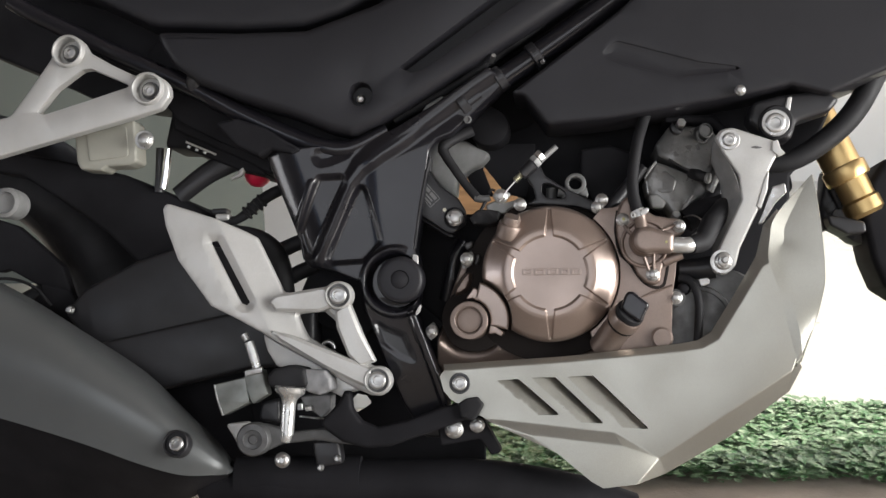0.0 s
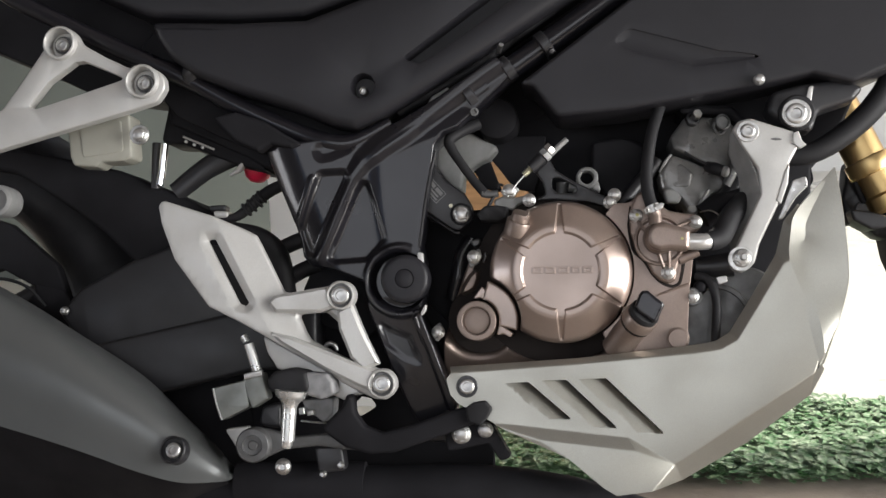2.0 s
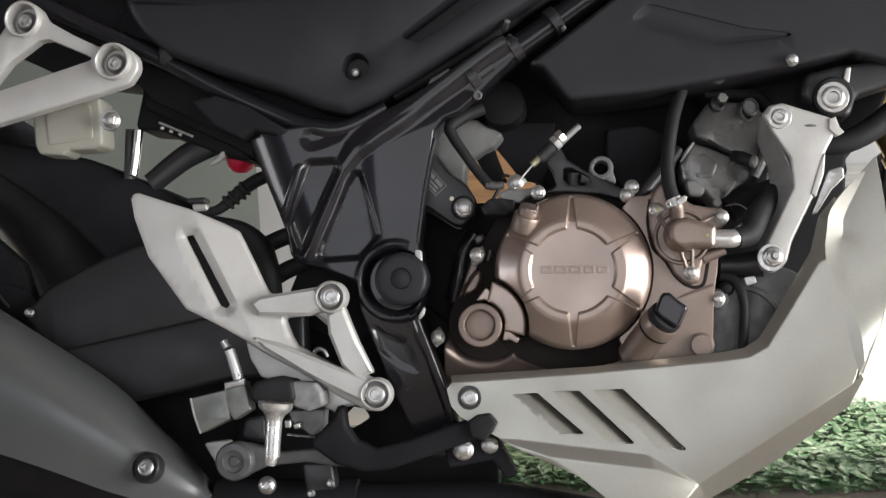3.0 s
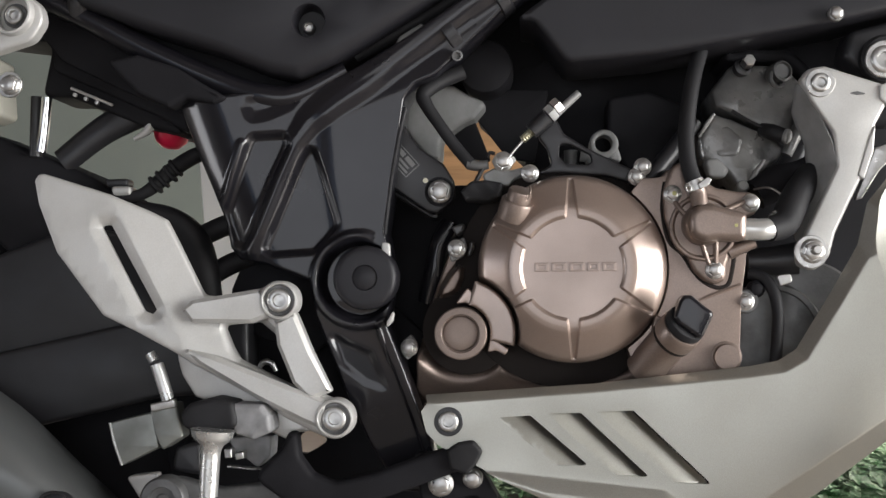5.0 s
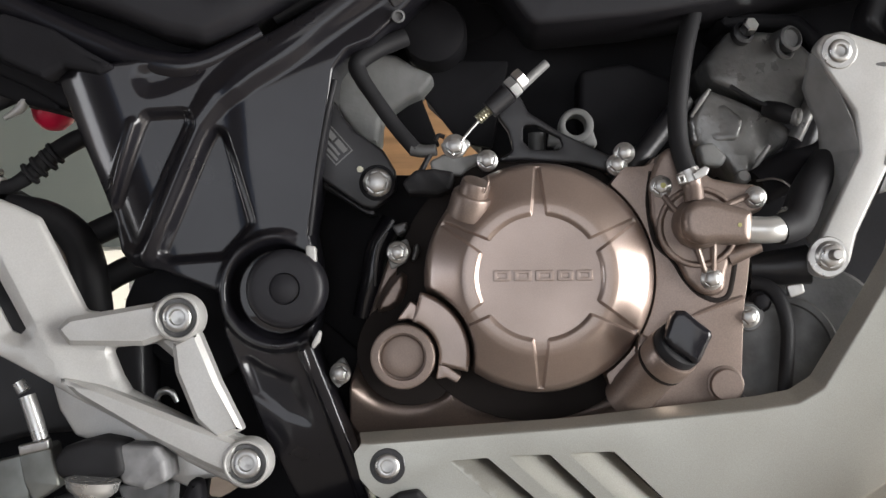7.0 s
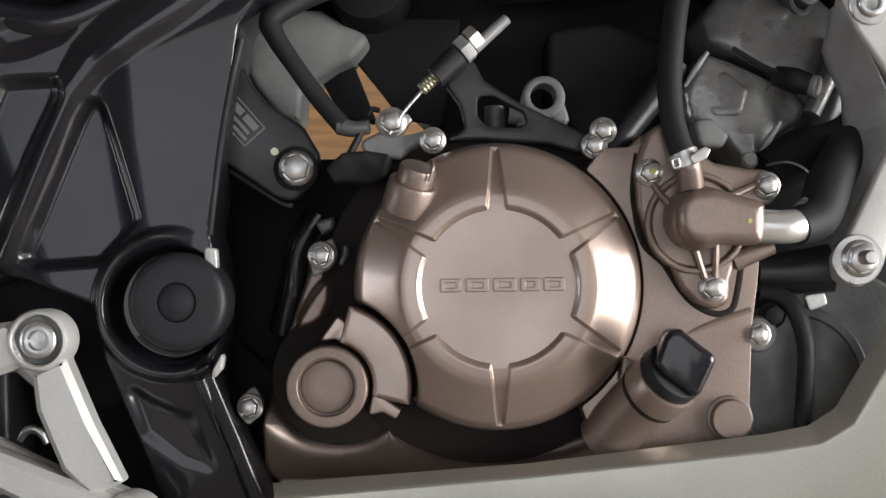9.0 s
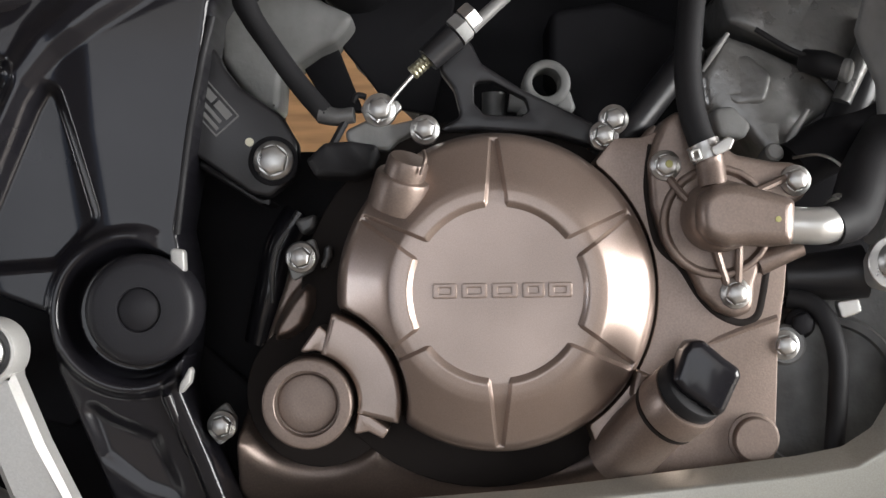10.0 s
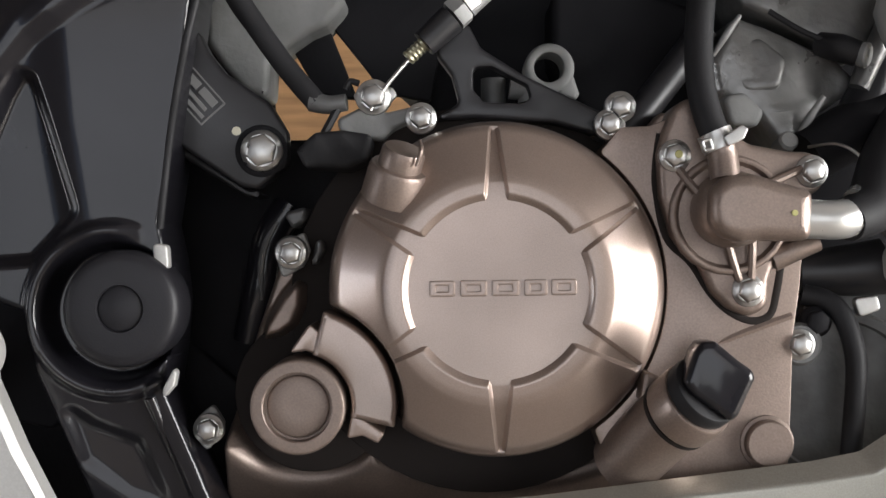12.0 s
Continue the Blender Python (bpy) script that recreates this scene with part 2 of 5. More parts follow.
def socket_bolt(parent, place, r=7.0, mat=None, axis=(0, -1, 0), spin=0.2, label="", name="bolt"):
    return placed(name, ("socket", r, (mat or ZINC).name), lambda: socket_bolt_mesh(r), mat or ZINC, parent, place, axis, label, spin)


def washer(parent, place, r, inner, h=2.0, mat=None, axis=(0, -1, 0), label=""):
    return placed("washer", ("washer", r, inner, h, (mat or ZINC).name),
                  lambda: lathe([(inner, 0), (inner, h), (r - 0.5, h), (r, h - 0.5), (r, 0), (inner, 0)], (0, 0, 0), (0, 0, 1), 32, caps=False), mat or ZINC, parent, place, axis, label)


def inside(poly, x, z):
    """Signed distance to a closed outline, positive inside."""
    q = np.array(poly, float)
    best = np.full(x.shape, 1e9)
    odd = np.zeros(x.shape, bool)
    for (ax, az), (bx, bz) in zip(q, np.roll(q, -1, axis=0)):
        ex, ez = bx - ax, bz - az
        t = np.clip(((x - ax) * ex + (z - az) * ez) / max(ex * ex + ez * ez, 1e-9), 0, 1)
        best = np.minimum(best, np.hypot(x - ax - t * ex, z - az - t * ez))
        if abs(ez) > 1e-9:
            odd ^= ((az > z) != (bz > z)) & (x < ax + (z - az) / ez * ex)
    return np.where(odd, best, -best)


def along(line, x, z):
    """Distance to an open line."""
    best = np.full(x.shape, 1e9)
    for (ax, az), (bx, bz) in zip(line, line[1:]):
        ex, ez = bx - ax, bz - az
        t = np.clip(((x - ax) * ex + (z - az) * ez) / max(ex * ex + ez * ez, 1e-9), 0, 1)
        best = np.minimum(best, np.hypot(x - ax - t * ex, z - az - t * ez))
    return best


def ease(d, a, b):
    t = np.clip((d - a) / (b - a), 0, 1)
    return t * t * (3 - 2 * t)


def relief(outer, depth, y1, step=1.3, rim=3.0, r=6.0):
    """A pressed or cast plate: depth(x, z) gives its face, the rim rolls over to y1."""
    o = np.array(fillet(ccw(outer), r), float)
    lo, hi = o.min(axis=0), o.max(axis=0)
    nx, nz = int((hi[0] - lo[0]) / step) + 3, int((hi[1] - lo[1]) / step) + 3
    x, z = np.meshgrid(lo[0] - step + np.arange(nx) * step, lo[1] - step + np.arange(nz) * step, indexing="ij")
    mid = inside(o, x[:-1, :-1] + step / 2, z[:-1, :-1] + step / 2) > 0
    count = np.zeros(x.shape, int)
    for i in (0, 1):
        for j in (0, 1):
            count[i:nx - 1 + i, j:nz - 1 + j] += mid
    edge = (count > 0) & (count < 4)
    d = inside(o, x, z)
    for i, j in zip(*np.nonzero(edge)):
        near, spot = 1e9, None
        for a, b in zip(o, np.roll(o, -1, axis=0)):
            e = b - a
            t = min(1, max(0, ((x[i, j] - a[0]) * e[0] + (z[i, j] - a[1]) * e[1]) / max(e @ e, 1e-9)))
            c = a + t * e
            k = math.hypot(x[i, j] - c[0], z[i, j] - c[1])
            if k < near:
                near, spot = k, c
        x[i, j], z[i, j] = spot
        d[i, j] = 0
    d = np.maximum(d, 0)
    y = depth(x, z) + rim * (1 - np.sqrt(np.clip(1 - (1 - np.minimum(d, rim) / rim) ** 2, 0, 1)))
    bm = bmesh.new()
    vs = {}
    for i, j in zip(*np.nonzero(count)):
        vs[i, j] = bm.verts.new((x[i, j] * MM, y[i, j] * MM, z[i, j] * MM))
    for i, j in zip(*np.nonzero(mid)):
        bm.faces.new((vs[i, j], vs[i, j + 1], vs[i + 1, j + 1], vs[i + 1, j]))
    loose = [e for e in bm.edges if len(e.link_faces) == 1]
    low = {}
    for e in loose:
        for v in e.verts:
            if v not in low:
                low[v] = bm.verts.new((v.co.x, y1 * MM, v.co.z))
    for e in loose:
        a, b = e.verts
        bm.faces.new((a, b, low[b], low[a]))
    bmesh.ops.recalc_face_normals(bm, faces=bm.faces[:])
    return bm

# ---------------------------------------------------------------- the room
CONCRETE = material("worn_brown_concrete", (0.36, 0.31, 0.265), 0.7, 0, 0, 0.0006, 0.006, 0.3, 0.12, 0.08)
TILE = material("cream_polished_floor", (0.70, 0.69, 0.62), 0.3, 0, 0, 0.00005, 0.004, 0.12, 0.3, 0.08)
WALLPAINT = material("grey_green_wall_paint", (0.14, 0.16, 0.15), 0.7, 0, 0, 0.0003, 0.004, 0.08, 0.5, 0.05)
# tone of the unseen walls and ceiling, chosen for what the bike reflects
PLASTER = material("warm_grey_plaster", (0.20, 0.18, 0.175), 0.75, 0, 0, 0.0004, 0.005, 0.1, 0.4, 0.05)
WHITEPAINT = material("white_wall_paint", (0.80, 0.80, 0.78), 0.7, 0, 0, 0.0003, 0.004, 0.06, 0.5, 0.05)
WOOD = material("light_brown_wood", (0.44, 0.25, 0.125), 0.45, 0, 0, 0.0001, 0.003, 0.35, 0.03, 0.05)
stretch = WOOD.node_tree.nodes.new("ShaderNodeMapping")
stretch.inputs["Scale"].default_value = (0.25, 1.0, 3.0)
for node in list(WOOD.node_tree.nodes):
    if node.type == "TEX_NOISE":
        WOOD.node_tree.links.new(stretch.outputs[0], node.inputs["Vector"])
    if node.type == "TEX_COORD":
        WOOD.node_tree.links.new(node.outputs["Object"], stretch.inputs["Vector"])


def box(x0, x1, y0, y1, z0, z1, bm=None, bevel=0.0):
    """A block in metres."""
    bm = bm or bmesh.new()
    vs = bmesh.ops.create_cube(bm, size=1)["verts"]
    for v in vs:
        v.co = ((x0 + x1) / 2 + v.co.x * (x1 - x0), (y0 + y1) / 2 + v.co.y * (y1 - y0), (z0 + z1) / 2 + v.co.z * (z1 - z0))
    if bevel:
        es = list({e for v in vs for e in v.link_edges})
        bmesh.ops.bevel(bm, geom=es, offset=bevel, segments=2, affect="EDGES", profile=0.6)
    return bm


def setting(name, bm, mat, label):
    return tagged(part(name, bm, mat), label, "", "", "structure")


setting("floor", box(-4, 2.6, -3.5, 0.76, -0.12, 0.0), CONCRETE, "worn brown-grey concrete floor of the showroom")
setting("floor_tiled", box(-4, 5.0, 0.76, 4.0, -0.12, 0.003), TILE, "bright cream polished floor behind the turf strip")
# unseen ceiling, added to keep sky and sun off the bike
setting("ceiling", box(-4, 2.8, -3.65, 1.6, 3.1, 3.25), PLASTER, "unseen warm grey ceiling added to keep out the sky")
setting("wall_back", box(-4, -0.76, 1.95, 2.1, 0.0, 3.1), WALLPAINT, "plain grey-green painted back wall")
setting("wall_white", box(-0.76, 5.0, 4.0, 4.15, 0.0, 3.1), WHITEPAINT, "sunlit white wall behind the showroom")
# unseen walls, added to block and frame the daylight
ws = box(-4.15, -4, -3.5, -2.3, 0.0, 3.1)
box(-4.15, -4, -0.9, 3.6, 0.0, 3.1, ws)
box(-4.15, -4, -2.3, -0.9, 0.0, 0.03, ws)
box(-4.15, -4, -2.3, -0.9, 1.9, 3.1, ws)
setting("wall_left", ws, PLASTER, "unseen warm grey side wall added round the window light")
wl = box(2.6, 2.75, -3.5, -2.0, 0.0, 3.1)
box(2.6, 2.75, 0.9, 1.2, 0.0, 3.1, wl)
box(2.6, 2.75, -2.0, 0.9, 2.1, 3.1, wl)
setting("wall_front", wl, PLASTER, "unseen warm grey wall added to frame the daylight from the right")
wr = box(-4, -2.3, -3.65, -3.5, 0.0, 3.1)
box(1.1, 2.75, -3.65, -3.5, 0.0, 3.1, wr)
box(-2.3, 1.1, -3.65, -3.5, 2.4, 3.1, wr)
setting("wall_camera_side", wr, PLASTER, "unseen warm grey wall with an opening, added behind the camera")
setting("ground", box(-60, 60, -60, 60, -0.2, -0.13), CONCRETE, "grey concrete ground outside")

# ---------------------------------------------------------------- the motorcycle
bike = tagged(new("motorcycle"), "black sport-touring motorcycle with bronze engine covers and silver brackets", "motorcycle")
# on its side stand it leans away from the camera
LEAN = radians(15)
bike.matrix_world = Matrix.Translation((0, 0, 0.4158)) @ Matrix.Rotation(-LEAN, 4, "X") @ Matrix.Translation((0, 0, -0.4158))

# engine cases ------------------------------------------------------------
CX, CZ = 0.0, 420.2
DISC_R = 37.5
BX, BZ = -81.8, 373.3


def cover_depth(r):
    """Depth of the clutch cover's skin at a radius."""
    prof = [(0, -0.6), (38, -0.4), (43, 0.0), (46, 0.6), (48.5, 1.8), (64.6, 10.6), (67, 13.4), (68.8, 18), (69.3, 56)]
    for (a, ya), (b, yb) in zip(prof, prof[1:]):
        if r <= b:
            return ya + (yb - ya) * (r - a) / (b - a)
    return 56


def clutch_cover():
    """A domed disc with a sunken middle and six sunken wedges that run out over its sloping shoulder."""
    bm = bmesh.new()
    radii = [DISC_R] + [38.5 + 0.85 * i for i in range(31)] + [65.6]
    skirt = [66.2, 66.8, 67.5, 68.2, 68.8, 69.3]
    sunk = 2.3
    spokes = [radians(30.4 + 60 * k) for k in range(6)]

    def half(r):
        return (4.7 - 3.1 * (r - DISC_R) / (65.6 - DISC_R)) / r

    def vert(r, a, y):
        return bm.verts.new(((CX + r * math.cos(a)) * MM, y * MM, (CZ + r * math.sin(a)) * MM))
    cols = []
    steps = 72
    for k in range(6):
        a0, a1 = spokes[k], spokes[(k + 1) % 6] + (2 * math.pi if k == 5 else 0)
        grid = []
        for i, r in enumerate(radii):
            lo, hi = a0 + half(r), a1 - half(r)
            e = 0.55 / r
            angs = [lo, lo + e] + [lo + e + (hi - lo - 2 * e) * j / steps for j in range(1, steps)] + [hi - e, hi]
            row = []
            for j, a in enumerate(angs):
                drop = 0.55 if j in (0, len(angs) - 1) or i == 0 else 0.0
                row.append(vert(r, a, cover_depth(r) + drop))
            grid.append(row)
        for i in range(len(radii) - 1):
            for j in range(len(grid[0]) - 1):
                bm.faces.new((grid[i][j], grid[i][j + 1], grid[i + 1][j + 1], grid[i + 1][j]))
        cols.append(grid)
    # sunken wedges
    wedges = []
    for k in range(6):
        a = spokes[k]
        g = []
        for i, r in enumerate(radii):
            h = half(r) - 1.15 / r
            d = cover_depth(r) + (sunk if i < len(radii) - 1 else 0.9)
            g.append([vert(r, a - h, d), vert(r, a, d), vert(r, a + h, d)])
        for i in range(len(radii) - 1):
            for j in range(2):
                bm.faces.new((g[i][j], g[i][j + 1], g[i + 1][j + 1], g[i + 1][j]))
        right, left = cols[k], cols[k - 1]
        for i in range(len(radii) - 1):
            bm.faces.new((g[i][2], right[i][0], right[i + 1][0], g[i + 1][2]))
            bm.faces.new((left[i][-1], g[i][0], g[i + 1][0], left[i + 1][-1]))
        wedges.append(g)
    # the middle
    mid = vert(0, 0, sunk - 0.7)
    inner = []
    for k in range(6):
        inner += wedges[k][0]
        lo, hi = half(DISC_R), math.pi / 3 - half(DISC_R)
        sector = []
        for j in range(len(cols[k][0])):
            a = spokes[k] + lo + (hi - lo) * j / (len(cols[k][0]) - 1)
            sector.append(vert(DISC_R - 1.7, a, cover_depth(DISC_R) + sunk))
        for j in range(len(sector) - 1):
            bm.faces.new((cols[k][0][j], sector[j], sector[j + 1], cols[k][0][j + 1]))
        bm.faces.new((wedges[k][0][2], sector[0], cols[k][0][0]))
        bm.faces.new((sector[-1], wedges[(k + 1) % 6][0][0], cols[k][0][-1]))
        inner += sector
    rings = [inner]
    for f in (0.8, 0.5, 0.25):
        rings.append([bm.verts.new((CX * MM + (v.co.x - CX * MM) * f, (cover_depth(DISC_R * f) + sunk) * MM, CZ * MM + (v.co.z - CZ * MM) * f)) for v in inner])
    for a, b in zip(rings, rings[1:]):
        bridge(bm, a, b)
    for i in range(len(inner)):
        bm.faces.new((rings[-1][i], rings[-1][(i + 1) % len(inner)], mid))
    # skirt
    edge = []
    for k in range(6):
        edge += [wedges[k][-1][0], wedges[k][-1][1], wedges[k][-1][2]] + cols[k][-1]
    last = edge
    for r in skirt:
        nxt = []
        for v in last:
            a = math.atan2(v.co.z / MM - CZ, v.co.x / MM - CX)
            nxt.append(vert(r, a, cover_depth(r)))
        bridge(bm, last, nxt)
        last = nxt
    # a valley round the crank boss cuts into the lower rear shoulder
    for v in bm.verts:
        d = math.hypot(v.co.x / MM - BX, v.co.z / MM - BZ)
        if d < 44.6:
            t = min(1.0, (44.6 - d) / 5.6)
            t = t * t * (3 - 2 * t)
            y = v.co.y / MM
            v.co.y = (y * (1 - t) + max(y, 44) * t) * MM
    return bm


clutch = part("clutch_cover", clutch_cover(), BRONZE, bike, "round bronze metallic clutch cover", angle=32)
bm = bmesh.new()
for x0, x1 in ((-27.3, -17.2), (-15.2, -4.6), (-2.6, 8.2), (10.2, 19.4), (21.0, 31.0)):
    slab([(x0, CZ - 2.4), (x1, CZ - 2.4), (x1, CZ + 4.0), (x0, CZ + 4.0)], 1.0, 2.6, 0.35, r=1.0, bm=bm, steps=2,
         holes=[([(x0 + 2.6, CZ - 0.4), (x1 - 2.6, CZ - 0.4), (x1 - 2.6, CZ + 2.0), (x0 + 2.6, CZ + 2.0)], None, 0.5, 0)])
part("raised_emblem", bm, BRONZE, clutch, "row of raised bronze emblem shapes")

def sector(a0, a1, r0, r1, n=30):
    """A ring segment round the crank boss."""
    angs = [radians(a0 + (a1 - a0) * i / n) for i in range(n + 1)]
    return [(BX + r1 * math.cos(a), BZ + r1 * math.sin(a)) for a in angs] + [(BX + r0 * math.cos(a), BZ + r0 * math.sin(a)) for a in reversed(angs)]


CASE_EDGE = [(-72.4, 444.8), (-91.2, 441.9), (-100.2, 416), (-110.3, 387), (-116.8, 357.8), (-118.9, 329.1), (-105.7, 306.7), (23.5, 298.5), (116.5, 322.7), (120.1, 373.7), (119.2, 399.5), (125.7, 412.3), (127.9, 433.3), (121.1, 451.1), (102.1, 474.1), (73.5, 495.7), (63.7, 484.5), (49.2, 487.3), (-7.3, 476.1)]
WEB = ccw(sector(-14, 75, 21.4, 40.2))
CORNERS = [[(-86.3, 394.5), (-77.2, 406.9), (-73.3, 404.0), (-73.7, 393.8), (-78.8, 395.7)], [(-62.7, 359.1), (-60.1, 370.7), (-46.8, 361.2), (-49.7, 357.0), (-56.1, 360.4)]]
SHOULDER = fillet(ccw([(-84.7, 426.7), (-79.6, 422.9), (-80, 413.4), (-83.9, 404.5), (-90.1, 399.9), (-101.5, 397.2), (-99.1, 407), (-92, 418.3)]), 3)


def case_depth(x, z):
    """Low wall under the clutch cover, channels round cover and crank boss, and a shoulder above the boss."""
    db, dc = np.hypot(x - BX, z - BZ), np.hypot(x - CX, z - CZ)
    low = np.minimum(np.minimum(dc - 87.0, db - 34.5), BZ - 14 - z + 3 * np.maximum(0, x - CX))
    y = 62 - (21 - 0.7 * np.maximum(0, 352 - z)) * ease(low, -12, 9)
    return np.minimum(y, 62 - 30 * ease(inside(SHOULDER, x, z), -2.5, 4.0))


case = part("crankcase_cover", relief(CASE_EDGE, case_depth, 72, 0.85, 2.0, 4), CASTBRONZE, bike, "bronze crankcase side cover", angle=70)
part("web", slab(WEB, 17.5, 60, 2.4, r=2.5, steps=4), BRONZE, case)
for c in CORNERS:
    part("web_corner", slab(c, 20, 60, 1.0, r=1.5), BRONZE, case)
# black floors put the shade of the deep bronze channels into the colour
part("channel_floor", slab(circle(CX - 4, CZ - 5, 84, 48), 45, 70, 0.6, r=0), GASKETSHADE, case, "black floor that paints the shade in the channel")
part("boss_floor", slab(circle(BX + 3, BZ + 2, 34, 40), 45.4, 62, 0.6, r=0), GASKETSHADE, case, "black floor that paints the shade in the channel")
part("crank_cap", lathe([(19.8, -32), (19.4, 6.6), (19.2, 7.3), (18.7, 7.7), (18.0, 7.8), (14.4, 7.9), (14.0, 7.6), (13.7, 3.6), (12.9, 3.4), (12.4, 4.4), (11.4, 4.8), (5, 5.0), (0, 4.8)], (BX, 21, BZ), n=56), CASTBRONZE, case, "round bronze crank inspection cap")
part("case_edge", sweep([(-92.3, 40, 449.8), (-97.8, 42, 441), (-100.4, 44, 430.5), (-101.3, 48, 416.1)], [0.7, 1.5, 1.5, 0.8], 8), CAST, case)
part("lug", slab([(-90.3, 453.4), (-79.6, 456.4), (-80.8, 449.7), (-86.1, 446.4)], 40, 60, 2, r=2), CAST, case)
part("lug", slab([(-75.8, 441), (-73, 441.9), (-72.5, 436.7), (-75.4, 432), (-77.6, 430.8)], 34, 60, 2, r=2), CAST, case)
# plateau on the pump side
PLATEAU = [(CX + 70.4 * math.cos(radians(a)), CZ + 70.4 * math.sin(radians(a))) for a in range(52, -57, -4)] + [(48.2, 339.5), (118.5, 338.5), (120.4, 367), (121.9, 398.9), (124.7, 417.4), (126.7, 436), (118, 452), (92, 470), (74, 490), (64, 486.5), (52, 486)]
part("case_step", slab(PLATEAU, 20, 60, 0.5, r=3), CASTBRONZE, case)
# gasket drawn thick and black so that it carries the groove's shade too
part("gasket", sweep([(68.4, 22, 483.2), (66.6, 22, 471.5), (66.4, 22, 459.9), (70.4, 22, 440.3), (80.2, 22, 429.9), (88.1, 22, 417.2), (96.1, 22, 409.2), (105.5, 22, 405.4), (112.6, 22, 408.1), (115.4, 22, 417.3), (117.4, 22, 429)], 3.0, 12, squash=0.8), GASKETSHADE, case, "black gasket and painted groove shade between the covers")
part("rib", sweep([(86.5, 22, 394.4), (100.5, 21, 400.1), (121.6, 21, 407.5)], 1.8, 8), CASTBRONZE, case)
part("plug_boss", lathe([(11.5, 0), (11, 3), (9.6, 3.4), (9.6, 7), (8.8, 7.8), (0, 8)], (110.3, 22, 355.4)), CASTBRONZE, case, "round bronze oil plug")
# lower sump wall in shade
part("sump", slab([(-122.8, 330.6), (137, 351.5), (137.8, 287.3), (-121.9, 290.8)], 84, 130, 3, r=4), CASTBRONZE, bike, "lower wall of the bronze crankcase")

# oil filler
# the neck leans out towards the front wheel
filler = part("filler_neck", sweep([(51.6, 26, 345.6), (66.9, 8, 365.9), (75.5, -4, 376.3)], [14.2, 14.2, 14], 24, curve=0), CASTBRONZE, case)
ax = tuple(Vector((75.5, -4, 376.3)) - Vector((66.9, 8, 365.9)))
part("collar", lathe([(14.4, -13), (15.6, -12.4), (15.8, -1.5), (15.2, -0.6), (14, -0.6)], (76.6, -7, 377.8), ax, 36), CASTBRONZE, filler)
part("seal", lathe([(14, -15.4), (15.3, -15), (15.3, -13.4), (14, -13)], (76.6, -7, 377.8), ax, 36), GASKETSHADE, filler)
oil_cap = part("oil_filler_cap", lathe([(14.6, -1), (14.8, 3), (14.2, 4.5), (13, 5), (0, 5)], (77, -7, 378.6), ax, 32), RUBBER, bike, "black plastic oil filler cap")
part("grip", slab([(72.9, 396.6), (75.6, 400.0), (81, 400.2), (89.1, 393.1), (95.1, 388.7), (95.7, 385.6), (88.9, 371.4), (86.2, 369.6), (72.2, 379.5), (68.4, 384.4)], -20, -6, 3.0, r=3, steps=4), GLOSS, oil_cap, "glossy black grip of the oil filler cap")
part("bridge", slab([(59.0, 386.7), (67.9, 382.7), (64.3, 372.6), (56.5, 374.4)], 9, 24, 1.6, r=1.5), CASTBRONZE, filler)

# water pump
pump = part("water_pump_cover", slab([(66.2, 474.7), (68.6, 483.4), (72.6, 493), (78.4, 497.1), (85.8, 495.7), (91, 487.1), (103.7, 477.8), (118.9, 474.7), (129.2, 474.1), (136.7, 466), (131.5, 458), (119.8, 453.6), (116.2, 437.5), (110.7, 421.5), (109.8, 410.5), (102, 407.4), (94, 410.7), (87.5, 417.2), (81.4, 430.6), (71.5, 440.3), (67, 456.4)],
                                    13, 30, 3, r=7), CASTBRONZE, bike, "bronze water pump cover")
part("rim", slab(circle(94.5, 449, 24.5), 10.5, 16, 1.5, r=0, holes=[(circle(94.5, 449, 21.5), 2.2, 0, 1)]), CASTBRONZE, pump)
part("rib", sweep([(74.5, 13, 467.8), (78.4, 10, 461.7), (83.6, 8, 455.6)], 1.8, 8), CASTBRONZE, pump)
part("rib", sweep([(91.7, 9, 443.2), (94.4, 10, 433), (98.4, 13, 421.8)], 1.8, 8), CASTBRONZE, pump)
part("rib", sweep([(102.9, 9, 443.1), (102.9, 10, 432.9), (103, 13, 421.8)], 1.8, 8), CASTBRONZE, pump)
part("rib", sweep([(106.5, 8, 460), (114, 10, 462.9), (123.9, 12, 467.2)], 1.8, 8), CASTBRONZE, pump)
part("elbow_hub", lathe([(15.2, -6), (15.4, 6), (15.0, 11), (13.2, 15.5), (10, 18), (0, 18.6)], (94.0, 12, 451.0), (0.05, -1, 0), 40), CASTBRONZE, pump)
part("elbow", slab([(81.5, 451.9), (82.6, 459.0), (88.4, 463.6), (98.4, 464.4), (107.1, 461.6), (118.6, 458.2), (121.4, 456.4), (121.8, 454.0), (121.0, 440.4), (119.5, 438.2), (116.8, 437.8), (101.2, 438.6), (93.5, 437.4), (85.8, 439.9), (82.0, 445.2)], -12, 12, 5.5, r=9, steps=6), CASTBRONZE, pump, "bronze elbow casting with a flat top")
part("drain_stub", sweep([(112.9, 17, 430.6), (122.1, 16, 434.5), (131.1, 16, 438)], [5.2, 4.8, 4.4], 16), CASTBRONZE, pump)
part("nozzle", sweep([(90.7, 2, 462.7), (90.2, 4, 472), (89.5, 4, 476.4)], 6.0, 18), CASTBRONZE, pump)
part("outlet_pipe", sweep([(120.5, -2, 446.5), (132.5, -2, 446), (141.2, 2, 447.7), (148, 10, 453.9)], [7.8, 7.8, 7.8, 7.6], 22), BRUSHED, pump, "bright metal coolant pipe")
